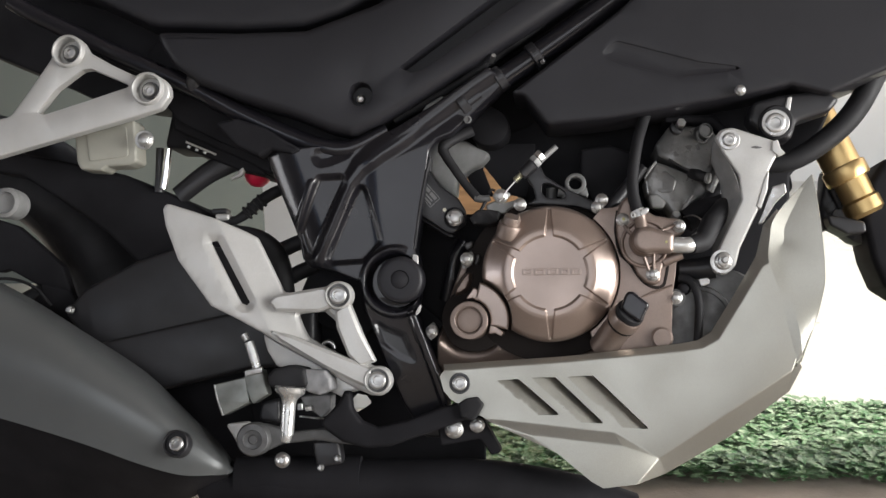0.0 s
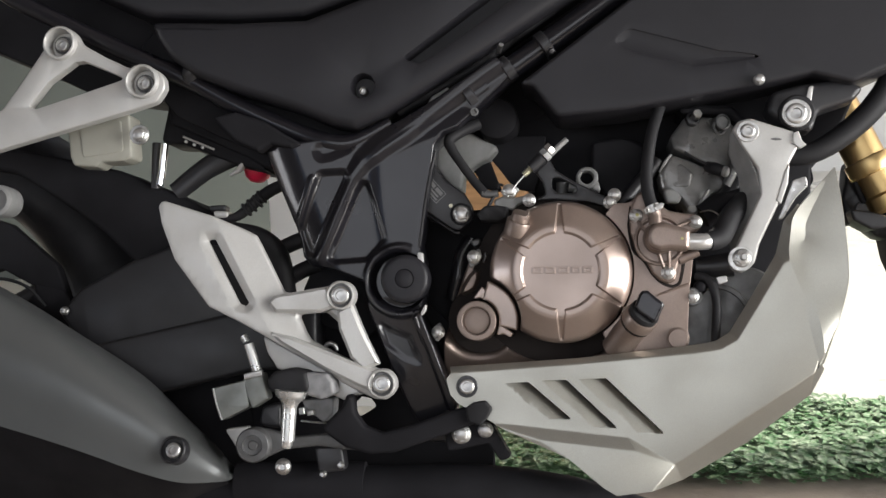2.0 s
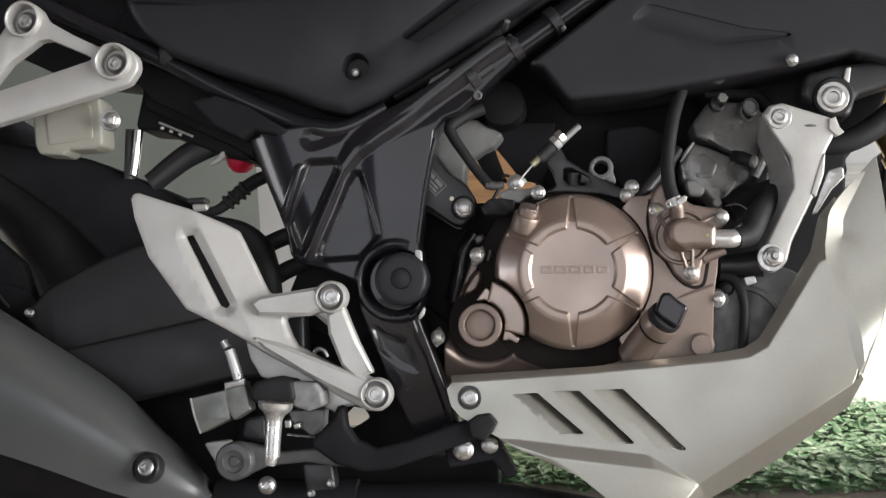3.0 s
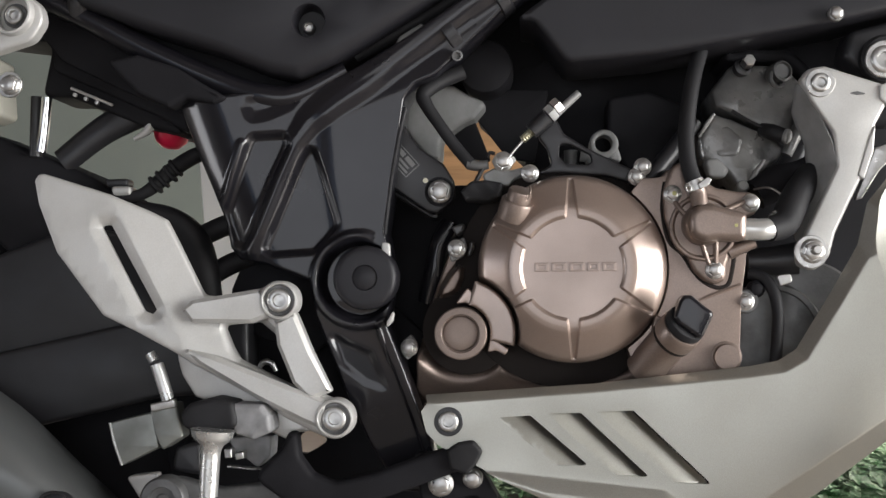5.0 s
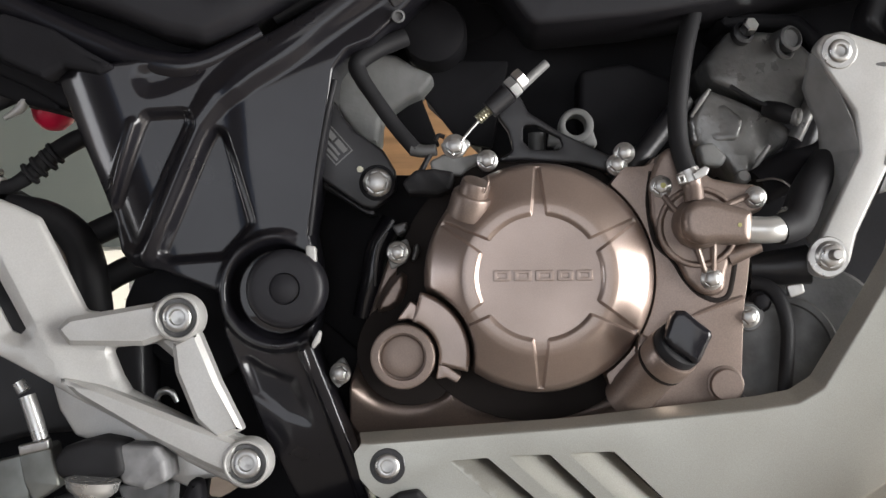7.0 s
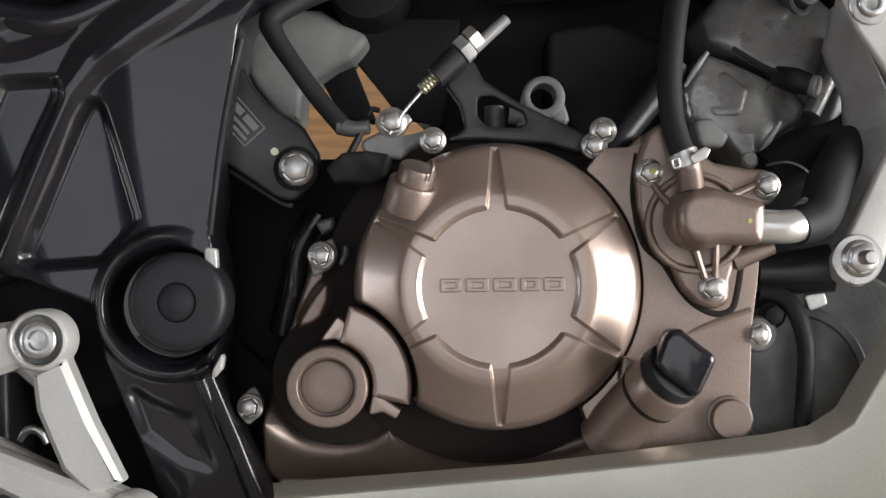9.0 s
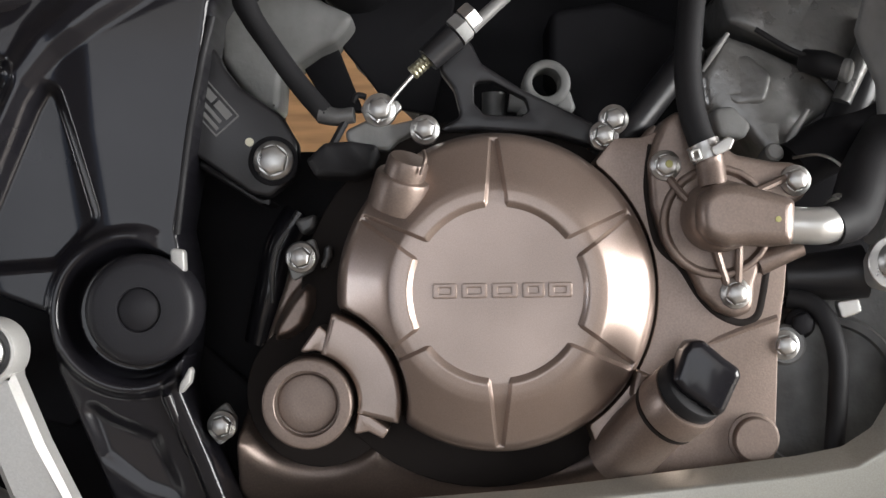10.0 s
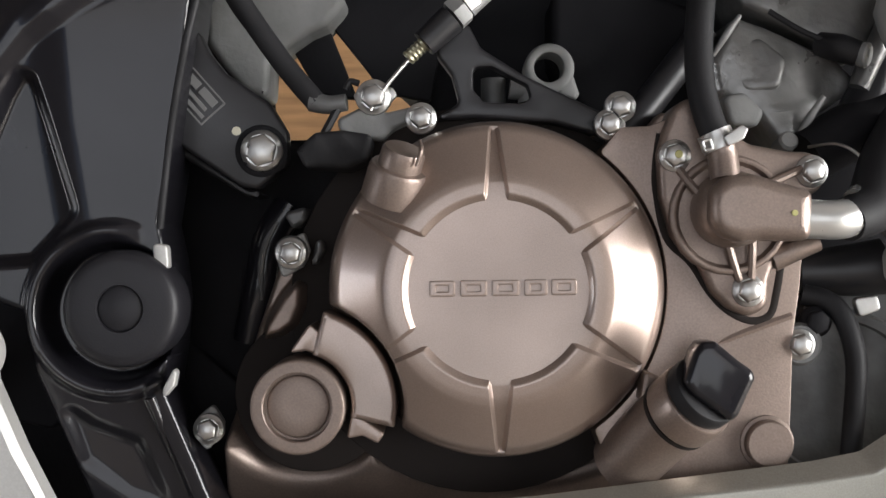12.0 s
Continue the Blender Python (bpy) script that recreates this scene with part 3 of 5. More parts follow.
part("coolant_hose", sweep([(137.8, 0, 445.7), (150, 8, 450.5), (156.2, 14, 460.2), (162.3, 22, 470.6), (177.9, 40, 488.5)], [8.6, 10.5, 10.8, 10.8, 10.8], 20), RUBBER, bike, "black rubber coolant hose")
part("coolant_hose", sweep([(90.4, 4, 474.9), (86, 6, 485.8), (83.3, 10, 501.4), (84.2, 16, 523.5), (89.7, 26, 554.7), (99.4, 44, 585.9), (112.1, 70, 622.3)], 5.9, 18), RUBBER, bike, "black rubber coolant hose")
clamp = part("hose_clamp", lathe([(6.4, -3.6), (7.0, -3.6), (7.0, 3.6), (6.4, 3.6)], (88.3, 4.5, 478.6), (-0.4, 0.05, 1), 28), ZINC, bike, "zinc-plated spring hose clamp")
part("ear", slab([(88.6, 479.1), (95.8, 483.8), (98.5, 482.1), (96.6, 478.1), (90.3, 475)], -5.0, -1.5, 0.6, r=1.2), ZINC, clamp)
part("ear", slab([(79.5, 477.8), (83.7, 479.1), (85, 474.2), (81, 472.5)], -5.0, -1.5, 0.6, r=1.2, holes=[([(80.9, 476.9), (82.8, 477.4), (83.4, 475.1), (81.9, 474.4)], None, 0.5, 0)]), ZINC, clamp)

# bolts of the cases
for p in ((101.8, 13, 418.2), (72.9, 13, 473.3), (128.4, 13, 466.2)):
    hex_bolt(pump, p, 4.3, 6.7)
for p in ((48.3, 24, 487.7), (52.8, 24, 494.9), (125, 22, 395.3), (-30, 24, 491.4), (-84.8, 24, 436.1), (-121.6, 32, 362.5)):
    hex_bolt(case, p, 4.1, 6.6)
for p, r in (((-85.3, 29, 436.5), 7.0), ((-122.4, 37, 362.2), 5.6), ((125.7, 24, 395.3), 9)):
    part("bolt_boss", lathe([(r, -6), (r, 1), (r - 1.2, 2.4), (0, 2.4)], p), CAST, case)
part("ear", slab([(-79.6, 445.2), (-77.4, 436.8), (-80.4, 430.3), (-89.4, 425.5), (-92.1, 435.3), (-89.7, 440.2), (-84.6, 442.5)], 28.5, 32, 1.0, r=2), PALE, case)
part("ear", slab([(-120.3, 372.6), (-115.7, 365), (-116.1, 359.4), (-123.3, 352.8), (-128, 358.1), (-127, 367.1)], 35, 38.5, 1.0, r=2), PALE, case)
hex_bolt(case, (133.3, 26, 404.4), 4.5, 6.6, DARK)
AXIS = (0.3, -0.42, 0.86)
plug = part("timing_plug", lathe([(12, -8), (12, 5), (11.2, 6.4), (9.2, 6.8)], (-40.6, 8, 464.4), AXIS, 32), CASTBRONZE, case)
part("plug_head", lathe([(9.0, 5), (8.8, 13), (8.0, 14.4), (0, 14.8)], (-40.6, 8, 464.4), AXIS, 32), CASTBRONZE, plug)
part("slot_edge", sweep([(-31.6, -4.4, 469), (-29.6, -4.6, 475.4), (-30.2, -1.5, 479.6)], [0.7, 1.0, 0.7], 8), CASTBRONZE, plug)
part("paint_dot", lathe([(1.7, 0), (1.5, 0.4), (0, 0.5)], (73.5, 7.2, 473.5), n=14), YELLOWMARK, pump)
part("paint_dot", lathe([(1.4, 0), (1.2, 1.0), (0, 1.1)], (113.7, -11.4, 448.6), n=14), YELLOWMARK, pump)

# upper engine and what hangs round it -------------------------------------------
part("airbox", slab([(-79.1, 563.3), (-74.7, 580), (-83.5, 593.7), (-106.3, 593.7), (-104.7, 708.9), (233.2, 710.8), (263.6, 519.9), (216.1, 451.4), (-34.5, 452), (-34.1, 521.1)], 130, 260, 10, r=8), DARK, bike, "black airbox above the engine")
# dark mass added so that the space behind the panels stays black
part("under_tank_fill", slab([(-420.2, 655.3), (-323.7, 584.1), (-269.8, 559.8), (-204.6, 538.7), (-113.1, 561.8), (-22.7, 589.9), (98.6, 706.4), (101.4, 808.1), (-465.8, 834.9)], 128, 240, 6, r=6), DARK, bike, "black fill added behind the tank and side panel")
part("rear_case", slab([(-192.6, 451), (-151.3, 582.7), (-91.9, 582.6), (-97.1, 547.4), (-103.5, 514.9), (-102.2, 491.1), (-70.7, 491.3), (-32.7, 499.1), (-33, 443.8), (-71.4, 322), (-165.6, 323.4), (-200.8, 391.9)], 100, 114, 4, r=8), DARK, bike, "dark rear engine casting")
part("strap", slab([(-94, 537.1), (-74.7, 544.3), (-61, 508.6), (-70.8, 510.3), (-79.8, 511.9)], 90, 96, 1, r=2), DARK, bike, "black rubber strap")
part("rear_shield", slab([(-73.7, 544.6), (-69.2, 566.8), (-15, 565.9), (-26.5, 507.5), (-48.3, 511.6), (-61, 528.5)], 92, 98, 1, r=2), DARK, bike, "black sheet behind the clutch cable")
part("throttle_body", slab([(-129.3, 555.8), (-110.9, 568), (-88.9, 567), (-77.9, 559.4), (-62, 552.5), (-73.1, 540.2), (-81.5, 536.7), (-88.9, 531.6), (-99.2, 524.5), (-100.4, 506.2), (-111, 509.9), (-121.2, 521.9), (-128.6, 533.1)], 70, 100, 4, r=6), PALE, bike, "pale grey throttle body casting")
part("intake_rubber", lathe([(21, -40), (21.5, 0), (20, 4), (14, 6), (0, 6)], (-63.8, 64, 579.7)), DARK, bike)
mount = part("engine_mount_plate", slab([(-142.5, 528.2), (-125.7, 533.8), (-120.5, 522.7), (-113.4, 513.6), (-94.8, 500.6), (-87.2, 487.6), (-87.3, 473.8), (-100.3, 463.4), (-108.4, 465.3), (-142.7, 489.5)], 36, 46, 2, r=6), SATIN, bike, "black steel engine mount plate with a printed label")
part("lower_edge", slab([(-143.3, 491), (-108.2, 465.4), (-98.5, 461.5), (-105.9, 460.6), (-142.1, 483.8)], 44, 70, 2, r=3), SATIN, mount)
hex_bolt(mount, (-98, 34, 479.8), 6.2, 9.0)
part("nut_flange", lathe([(11.2, 0), (11.2, 0.8), (10.4, 1.2), (8, 1.2)], (-98.3, 36, 479.8)), DARK, mount)
part("paint_dot", lathe([(2.0, 0), (1.8, 0.5), (0, 0.6)], (-109, 36, 488.5), n=16), MARK, mount)
u, v, w2 = Vector((-113.3, 500.3)), Vector((-130.4, 520)), Vector((-123.9, 490.9))


for a0, a1, b0, b1 in ((0, 1, 0, 0.05), (0.97, 1, 0, 1), (0, 1, 0.95, 1), (0.06, 0.5, 0.14, 0.40), (0.56, 0.9, 0.14, 0.40), (0.1, 0.86, 0.52, 0.64), (0.2, 0.92, 0.74, 0.86)):
    c = [v + (u - v) * a + (w2 - u) * b for a, b in ((a0, b0), (a1, b0), (a1, b1), (a0, b1))]
    part("printed_bar", slab([tuple(p) for p in c], 35.6, 37, 0.1, r=0, steps=1), PRINT, mount, "grey printed lettering bar")
cable = part("breather_hose", sweep([(-80.2, 42, 572.1), (-96.9, 38, 564.3), (-109.6, 34, 554.6), (-107.3, 32, 545), (-98.6, 31, 531.5), (-86.1, 30, 513.8), (-73.6, 28, 498.7)], [6, 6, 6, 5, 4.6, 4.6, 4.6], 16), RUBBER, bike, "black rubber breather hose")
part("hose_end", sweep([(-76.1, 28, 499.7), (-69, 27, 498), (-61.1, 26, 498.7)], [4.4, 4, 3.6], 14), CAST, cable)
arm = part("clutch_arm", slab([(-65.5, 492.1), (-56, 496.7), (-44.2, 494.7), (-31.9, 497.4), (-33.6, 491.1), (-42, 487.1), (-46.2, 483), (-58.5, 484), (-64.6, 487.3)], 28, 36, 2, r=4), PALE, bike, "cast clutch release arm")
hex_bolt(arm, (-49.9, 28, 500.9), 4.6, 7.6)
part("clevis_plate", slab([(-58.8, 502.1), (-53.5, 506.3), (-41.8, 505.2), (-39.9, 502), (-44.2, 497.3), (-55.9, 496)], 29, 32, 0.8, r=2), ZINC, arm)
part("rubber_boot", slab([(-81.5, 478.2), (-73.5, 485.5), (-61.4, 486.2), (-49.9, 484.1), (-52.4, 473.5), (-60.3, 470.4), (-77.9, 471.2)], 16, 40, 2.5, r=2.5, cuts=5, shape=lambda x, z: 0.8 * math.sin(x * 0.5 + z * 0.4)), RUBBER, bike, "black rubber clutch arm boot")
part("wire", sweep([(-64.4, 26, 496.9), (-67.5, 24, 490.7), (-70.7, 22, 484.4), (-74.3, 20, 479.1)], 1.8, 8), RUBBER, bike)
part("wire", sweep([(-56, 30, 507.1), (-59.8, 30, 508), (-61.8, 30, 504.7)], 1.4, 8), RUBBER, bike)
cc = part("clutch_cable", sweep([(-51.1, 24, 494.9), (-44.1, 26, 505.6), (-34.2, 28, 517.3)], 0.9, 8), ZINC, bike, "steel clutch cable with threaded adjuster")
part("spring_ferrule", lathe([(3.0, -5), (3.4, -4), (2.9, -3), (3.4, -2), (2.9, -1), (3.4, 0), (2.9, 1), (3.4, 2), (2.9, 3), (3.4, 4), (3.0, 5)], (-31.7, 29, 520.3), (0.75, 0, 0.66), 16), BRASS, cc)
part("cable_sleeve", sweep([(-28.4, 29, 523.1), (-16.7, 30, 533.7)], [5.8, 6.6], 16), SATIN, cc)
part("adjuster_nut", lathe([(7.2, -3), (7.2, 2), (6.4, 3)], (-13.6, 30, 537), (0.75, 0, 0.66), 6), PALE, cc)
part("adjuster_nut", lathe([(6.2, -2), (6.2, 3), (5.4, 4)], (-10.3, 30, 541.8), (0.75, 0, 0.66), 6), ZINC, cc)
part("thread", sweep([(-9, 31, 537.2), (-0.8, 32, 545), (7.3, 33, 552.3)], [3.0, 3.0, 2.8], 12), PALE, cc)
part("cable_bracket", slab([(-24.1, 526.5), (-18.8, 532.4), (-9.6, 532.8), (-4.5, 522.3), (13.1, 510.8), (26, 504.3), (45.5, 494.7), (54.5, 486.9), (46.7, 483.8), (25.9, 490.1), (-6.8, 492.7), (-25.8, 491.8), (-13.9, 498.7), (-17, 510.7), (-22.8, 518.6)], 34, 42, 1.8, r=4,
        holes=[([(-7.8, 514.1), (-0, 514.2), (15, 506.1), (16.8, 500.8), (12.9, 498.3), (-3.4, 499.2), (-7.9, 504.3)], None, 3, 0)]), SATIN, bike, "black cable bracket")
part("stub", sweep([(1.5, 52, 511.5), (1.3, 52, 495.3)], 5.5, 14), CAST, bike)
part("stub", sweep([(8.5, 50, 507.3), (16, 50, 505.9), (17.1, 50, 501)], 5, 14), PALE, bike)
lug = part("engine_lug", slab(circle(26.8, 516.8, 11.2), 56, 74, 2, r=0, holes=[(circle(26.5, 517.1, 6.6), None, 0, 0)]), PALE, bike, "pale cast engine lug")
part("lug_web", slab([(31.7, 510.8), (37.1, 515.6), (40.3, 505.2), (38.4, 502.6), (29.9, 504.8)], 58, 74, 2, r=3), PALE, lug)

# cylinder, head, hoses
HEADGREY = material("dull_grey_cast_alloy", (0.2, 0.198, 0.193), 0.4, 0.5, 0, 0.0004, 0.004, 0.3, 0.016, 0.1)
HX, HZ = 130.0, 510.0
head = part("cylinder_head", slab([(97.3, 518.2), (108.9, 538.8), (123, 534.3), (140, 527), (156.3, 519.4), (166.6, 509), (158.5, 502.1), (147.5, 495), (138.9, 480.9), (128, 478), (118.4, 492), (99.6, 503.9)], 54, 140, 4, r=4, cuts=9,
                                   shape=lambda x, z: 0.24 * max(0, x - HX) + 0.1 * (z - HZ) + 2.2 * math.sin(x * 0.11 + z * 0.07)), HEADGREY, bike, "grey cast cylinder head")
part("upper_block", slab([(110, 557), (112.5, 544), (125.8, 537.4), (139, 530.5), (155, 524), (168, 519.8), (180.9, 537.4), (183.8, 555.4), (165.7, 575.7), (124.6, 576.4)], 56, 140, 4, r=5, cuts=10,
     shape=lambda x, z: 0.14 * max(0, x - HX) + 0.12 * (z - 540) + 1.6 * math.sin(x * 0.13 - z * 0.09)), HEADGREY, head)
part("side_boss", slab([(101.5, 515), (107, 531), (121, 528), (131, 518.5), (127, 505), (113, 503.5)], 49, 60, 3, r=5, cuts=8, shape=lambda x, z: 0.2 * max(0, HX - x) + 0.15 * (z - HZ)), HEADGREY, head)
# paler edges put the bright streaks on the casting into the colour
part("edge", sweep([(97.7, 49, 519.9), (103.4, 47, 529.0), (109.2, 47, 536.9)], [0.9, 1.7, 1.1], 10), PALE, head)
part("edge", sweep([(134.9, 50, 484.9), (139.2, 48, 491.9), (145.7, 49, 501.4)], [1.2, 2.0, 1.1], 10), PALE, head)
part("small_lug", lathe([(4.4, -8), (4.4, 2), (3.4, 3.2), (0, 3.4)], (128.8, 47, 481.3), (0.1, -1, 0.3), 18), PALE, head)
part("mounting_face", slab([(101.0, 502.5), (110.8, 503.4), (119.6, 494.7), (116.0, 488.2), (103.9, 489.0)], 46, 58, 2.4, r=4), PALE, head)
part("side_pipe", sweep([(181.6, 58, 544.3), (173.0, 56, 526.0), (163.2, 55, 505.6)], [4.6, 5.0, 4.6], 16), HEADGREY, head, "grey cast pipe")
part("valve_cover", slab([(117.4, 585), (139, 590), (171.3, 588), (199.3, 562), (197, 548), (186, 558), (166.8, 578.8), (124.3, 580.3)], 64, 140, 5, r=6), DARK, head, "black valve cover")
part("sensor_wire", sweep([(122.7, 50, 539.3), (136.1, 47, 529.9), (147.9, 44, 523.9)], 1.3, 8), RUBBER, head)
part("nozzle", sweep([(144.4, 50, 524.6), (151.2, 44, 521.6), (158.6, 42, 518.6)], [5.2, 6.2, 5.6], 16), RUBBER, head)
part("nozzle_end", lathe([(4.6, -2), (5.6, 0), (5.6, 2), (4.4, 3), (0, 3)], (160.2, 41, 518), (1, -0.7, -0.3), 18), PALE, head)
part("fastener", lathe([(8, -10), (8, 2), (6.4, 3), (5.6, 1), (0, 1)], (160.1, 50, 568.4), (0.4, -1, 0.1), 24), CAST, head)
part("fastener", lathe([(5, -4), (5, 3), (4, 4), (0, 4)], (135.4, 50, 576.6), (0.2, -1, 0.3), 6), ZINC, head)
part("cylinder", slab([(31.7, 558.5), (63.5, 562.8), (98.7, 550), (101.5, 489.6), (66.2, 490.2), (45.2, 501.3), (31.3, 526.5)], 90, 160, 4, r=6), DARK, bike, "black cylinder block")
part("breather_tube", sweep([(47.4, 52, 476.8), (62.9, 54, 491.9), (78.9, 58, 510.7), (97.2, 64, 533.3)], 7.0, 16), SATIN, bike, "black breather tube")
part("dark_hose", sweep([(149.6, 60, 475.6), (167.3, 62, 497.6), (179, 66, 523.5), (191.1, 70, 552.7)], [9, 10, 10, 10], 16), SATIN, bike, "black coolant hose")
part("dark_hose", sweep([(138.7, 50, 475), (156, 52, 484.9), (170.5, 56, 488.4), (187.1, 60, 496.2)], [12, 13, 13, 12], 16), DARK, bike)
part("pipe_stub", sweep([(130.6, 40, 424.9), (149.6, 38, 425.2), (165.3, 36, 426.9)], [9, 11, 12], 18), SATIN, bike, "black engine hanger stub")
part("loop", sweep([(135.8, 40, 478.5), (144.5, 30, 478.7), (151.7, 24, 473.4), (156, 20, 463.4), (156.3, 18, 457.3)], 0.7, 6), ZINC, bike, "thin steel lock wire")
part("sensor", lathe([(7, 0), (7, 5), (5, 6), (4.5, 3), (0, 3)], (130.7, 56, 572.2), (0.3, -1, 0.2), 20), SATIN, bike)
part("sensor_ring", lathe([(7, 0), (8, 3), (7, 4), (5.4, 3.4), (5.2, 0), (0, 0)], (155.6, 52, 562.8), (0.6, -1, 0.1), 24), CAST, bike)
# right of the pump
part("fan_housing", lathe([(38, -20), (38, 0), (36.5, 2.5), (33, 2.6), (32, 1.2), (0, 1.6)], (146.7, 40, 371.2), n=48), CAST, bike, "dark grey round fan housing")
part("fan_housing", lathe([(46, -20), (46, 0), (44, 2), (0, 3)], (174.6, 58, 380.4), n=48), CAST, bike)
part("drain_hose", sweep([(129.5, 30, 415.7), (138.8, 26, 412.6), (144.5, 22, 404.1), (147.6, 20, 389), (146.9, 20, 370.4), (145.1, 22, 344.7)], 4.4, 14), RUBBER, bike, "black rubber drain hose")
part("hose_clip", slab([(147.3, 414.1), (157.2, 415.4), (158.6, 409.3), (149.6, 406.1)], 20, 24, 0.8, r=2), ZINC, bike)
part("radiator", slab([(125.6, 601.7), (215, 612), (267, 621.5), (301.5, 609.7), (276.8, 554.6), (252, 526), (250, 471), (246, 398), (230, 338), (117.2, 330)], 90, 150, 4, r=6), DARK, bike, "black radiator behind the frame")
part("guard_clip", slab([(224.7, 508.4), (237.6, 512.5), (238.5, 502.1), (227, 490.7), (214.5, 470.9), (208.7, 469.1)], 40, 44, 1, r=3), ZINC, bike)

# front end
FORK = Vector((0.43, 0.0, -0.903))


def along_fork(d):
    return tuple(Vector((259.0, 120.0, 651.0)) + FORK * d)


fork = part("fork_leg", sweep([along_fork(-30), along_fork(126)], [20.5, 20.5], 28, curve=0), GOLD, bike, "gold anodised front fork leg")
part("fork_collar", lathe([(20, -9), (23.4, -8), (24, -6), (24, 6), (23.2, 8), (20.5, 9), (18.5, 9)], along_fork(132), tuple(FORK), 36), GOLD, fork)
part("fork_foot", lathe([(18.5, 0), (18.5, 24), (21, 27), (21, 40), (17, 44), (0, 44)], along_fork(138), tuple(FORK), 30), GOLD, fork, "dull gold lower end of the fork")
part("fork_boot", sweep([(215.3, 70, 535.3), (249.4, 70, 538.8), (284.2, 70, 559.5), (313.2, 70, 587.8), (334.6, 72, 623.4), (358.8, 80, 670.4)], [9, 10.5, 11.5, 12, 12, 12], 18), RUBBER, bike, "thick black rubber hose")
caliper = part("brake_caliper", slab([(297.4, 538.1), (305.4, 545.4), (319.5, 519.3), (336.7, 500.5), (346.5, 475.9), (342.4, 455.2), (323.7, 459.7), (306.4, 475.2), (294.5, 471.6), (290.3, 495)], 132, 165, 5, r=5, cuts=6,
        shape=lambda x, z: 2.5 * math.sin(x * 0.25) * math.sin(z * 0.21)), SATIN, bike, "black front brake caliper")
part("piston_cap", lathe([(9, -6), (9, 4), (7.6, 6), (0, 6.4)], (311.5, 131, 487), (-0.2, -1, 0.2), 24), CAST, caliper)
part("piston_cap", lathe([(6.5, -6), (6.5, 4), (5.4, 5.4), (0, 5.6)], (329, 131, 474), (-0.2, -1, 0.2), 20), CAST, caliper)
part("brake_hose", sweep([(303, 126, 545), (300, 124, 528), (304, 124, 510), (311, 127, 495)], 3.6, 12), RUBBER, caliper)
part("fork_clamp", slab([(291.9, 486.9), (313.8, 483.3), (332.2, 478.9), (334.2, 466.8), (313.3, 465.2), (296.2, 474.8)], 110, 150, 3, r=5), SATIN, bike)
part("front_fender", slab([(330, 481.3), (338.2, 522.3), (354, 547.1), (393.8, 540.6), (385.7, 385.6), (349.8, 409.2), (338.1, 439.1)], 110, 180, 8, r=10), DARK, bike, "black front mudguard")
part("head_bracket", slab([(205.7, 593.4), (232.5, 600), (265.9, 603.8), (293.1, 596.4), (282, 583.2), (248.4, 572.5), (242.4, 552.4), (215.8, 559.4), (200.2, 574.6)], 30, 60, 5, r=8), SATIN, bike, "black engine hanger")
part("bright_strip", slab([(236.1, 583.2), (239.8, 597.1), (244.3, 598.1), (241.7, 582.1)], 28, 32, 0.8, r=2), ALLOY, bike)
part("bracket_edge", slab([(203.8, 485), (212.3, 512), (217.2, 522.7), (215.2, 501.9), (208, 481.7)], 11, 20, 1, r=1), ALLOY, bike)
hex_bolt(bike, (190.5, 10, 601.4), 4.2, 5.6)
hex_bolt(bike, (-97.1, 14, 264.2), 6.2, 9.5)
hex_bolt(bike, (-73.8, 14, 268.3), 5.0, 7.5)
part("skid_mount", slab([(-117.5, 286.1), (-71.8, 282), (-61.7, 264.1), (-48.9, 241.8), (-60.1, 238.4), (-71.4, 255), (-111.3, 246.9)], 18, 40, 2, r=4), DARK, bike, "black skid plate mount")
# made-up plates that stand for the white glints beside the pivot cap
part("gleam_plate", slab([(-139.9, 441.1), (-134, 440.1), (-133.5, 431), (-136.9, 429.1), (-139.5, 431)], 14, 20, 0.8, r=2), ALLOY, bike)
part("gleam_plate", slab([(-136.2, 382.3), (-132, 389.9), (-130.8, 387.9), (-131.8, 382.7), (-135.6, 378.4), (-136.6, 379.4)], 14, 20, 0.8, r=1), ALLOY, bike)
part("pipe", sweep([(-92.2, 78, 458.3), (-101, 76, 442.7), (-105.7, 76, 422.2), (-111.7, 80, 396.3)], 8, 16), GLOSS, bike, "glossy black tube")

# frame ---------------------------------------------------------------------
# Y-shaped pivot plate
PIVOT = (-154.6, 18, 412.1)
POCKET_LONG = fillet(ccw([(-239, 521.6), (-214.6, 522.6), (-211.4, 514.7), (-219.6, 495.4), (-238.7, 449.2), (-245.3, 439.6), (-252.6, 442.9), (-257.7, 455.9), (-260.1, 465.7), (-243.9, 509.9)]), 4)
POCKET_WEDGE = fillet(ccw([(-195.8, 511.5), (-191.7, 509.7), (-185.2, 490.1), (-174.7, 455.1), (-192.7, 435.9), (-224.5, 433.9), (-229, 437), (-219.5, 458.1), (-200.7, 502.6)]), 4)
POCKET_LEG = fillet(ccw([(-179.1, 372.6), (-168.6, 365.3), (-150.8, 358), (-139.5, 332), (-154.1, 337.3), (-171.1, 350.9)]), 2)
ARM_RIDGE = [(-39.6, 643.3), (-78.9, 617.5), (-110.4, 593.6), (-142.8, 568.9), (-175.3, 546.9), (-194.8, 530.8)]
RIDGE = ARM_RIDGE + [(-207.3, 515.1), (-220.4, 487.7), (-233.9, 455.1), (-241.1, 436.7)]
FRONT_STRIP = [(-180.1, 535.5), (-142.9, 552.3), (-94.6, 571.3), (-94.9, 427.5), (-163.3, 428.2), (-170.5, 452.6), (-176.9, 493.1)]
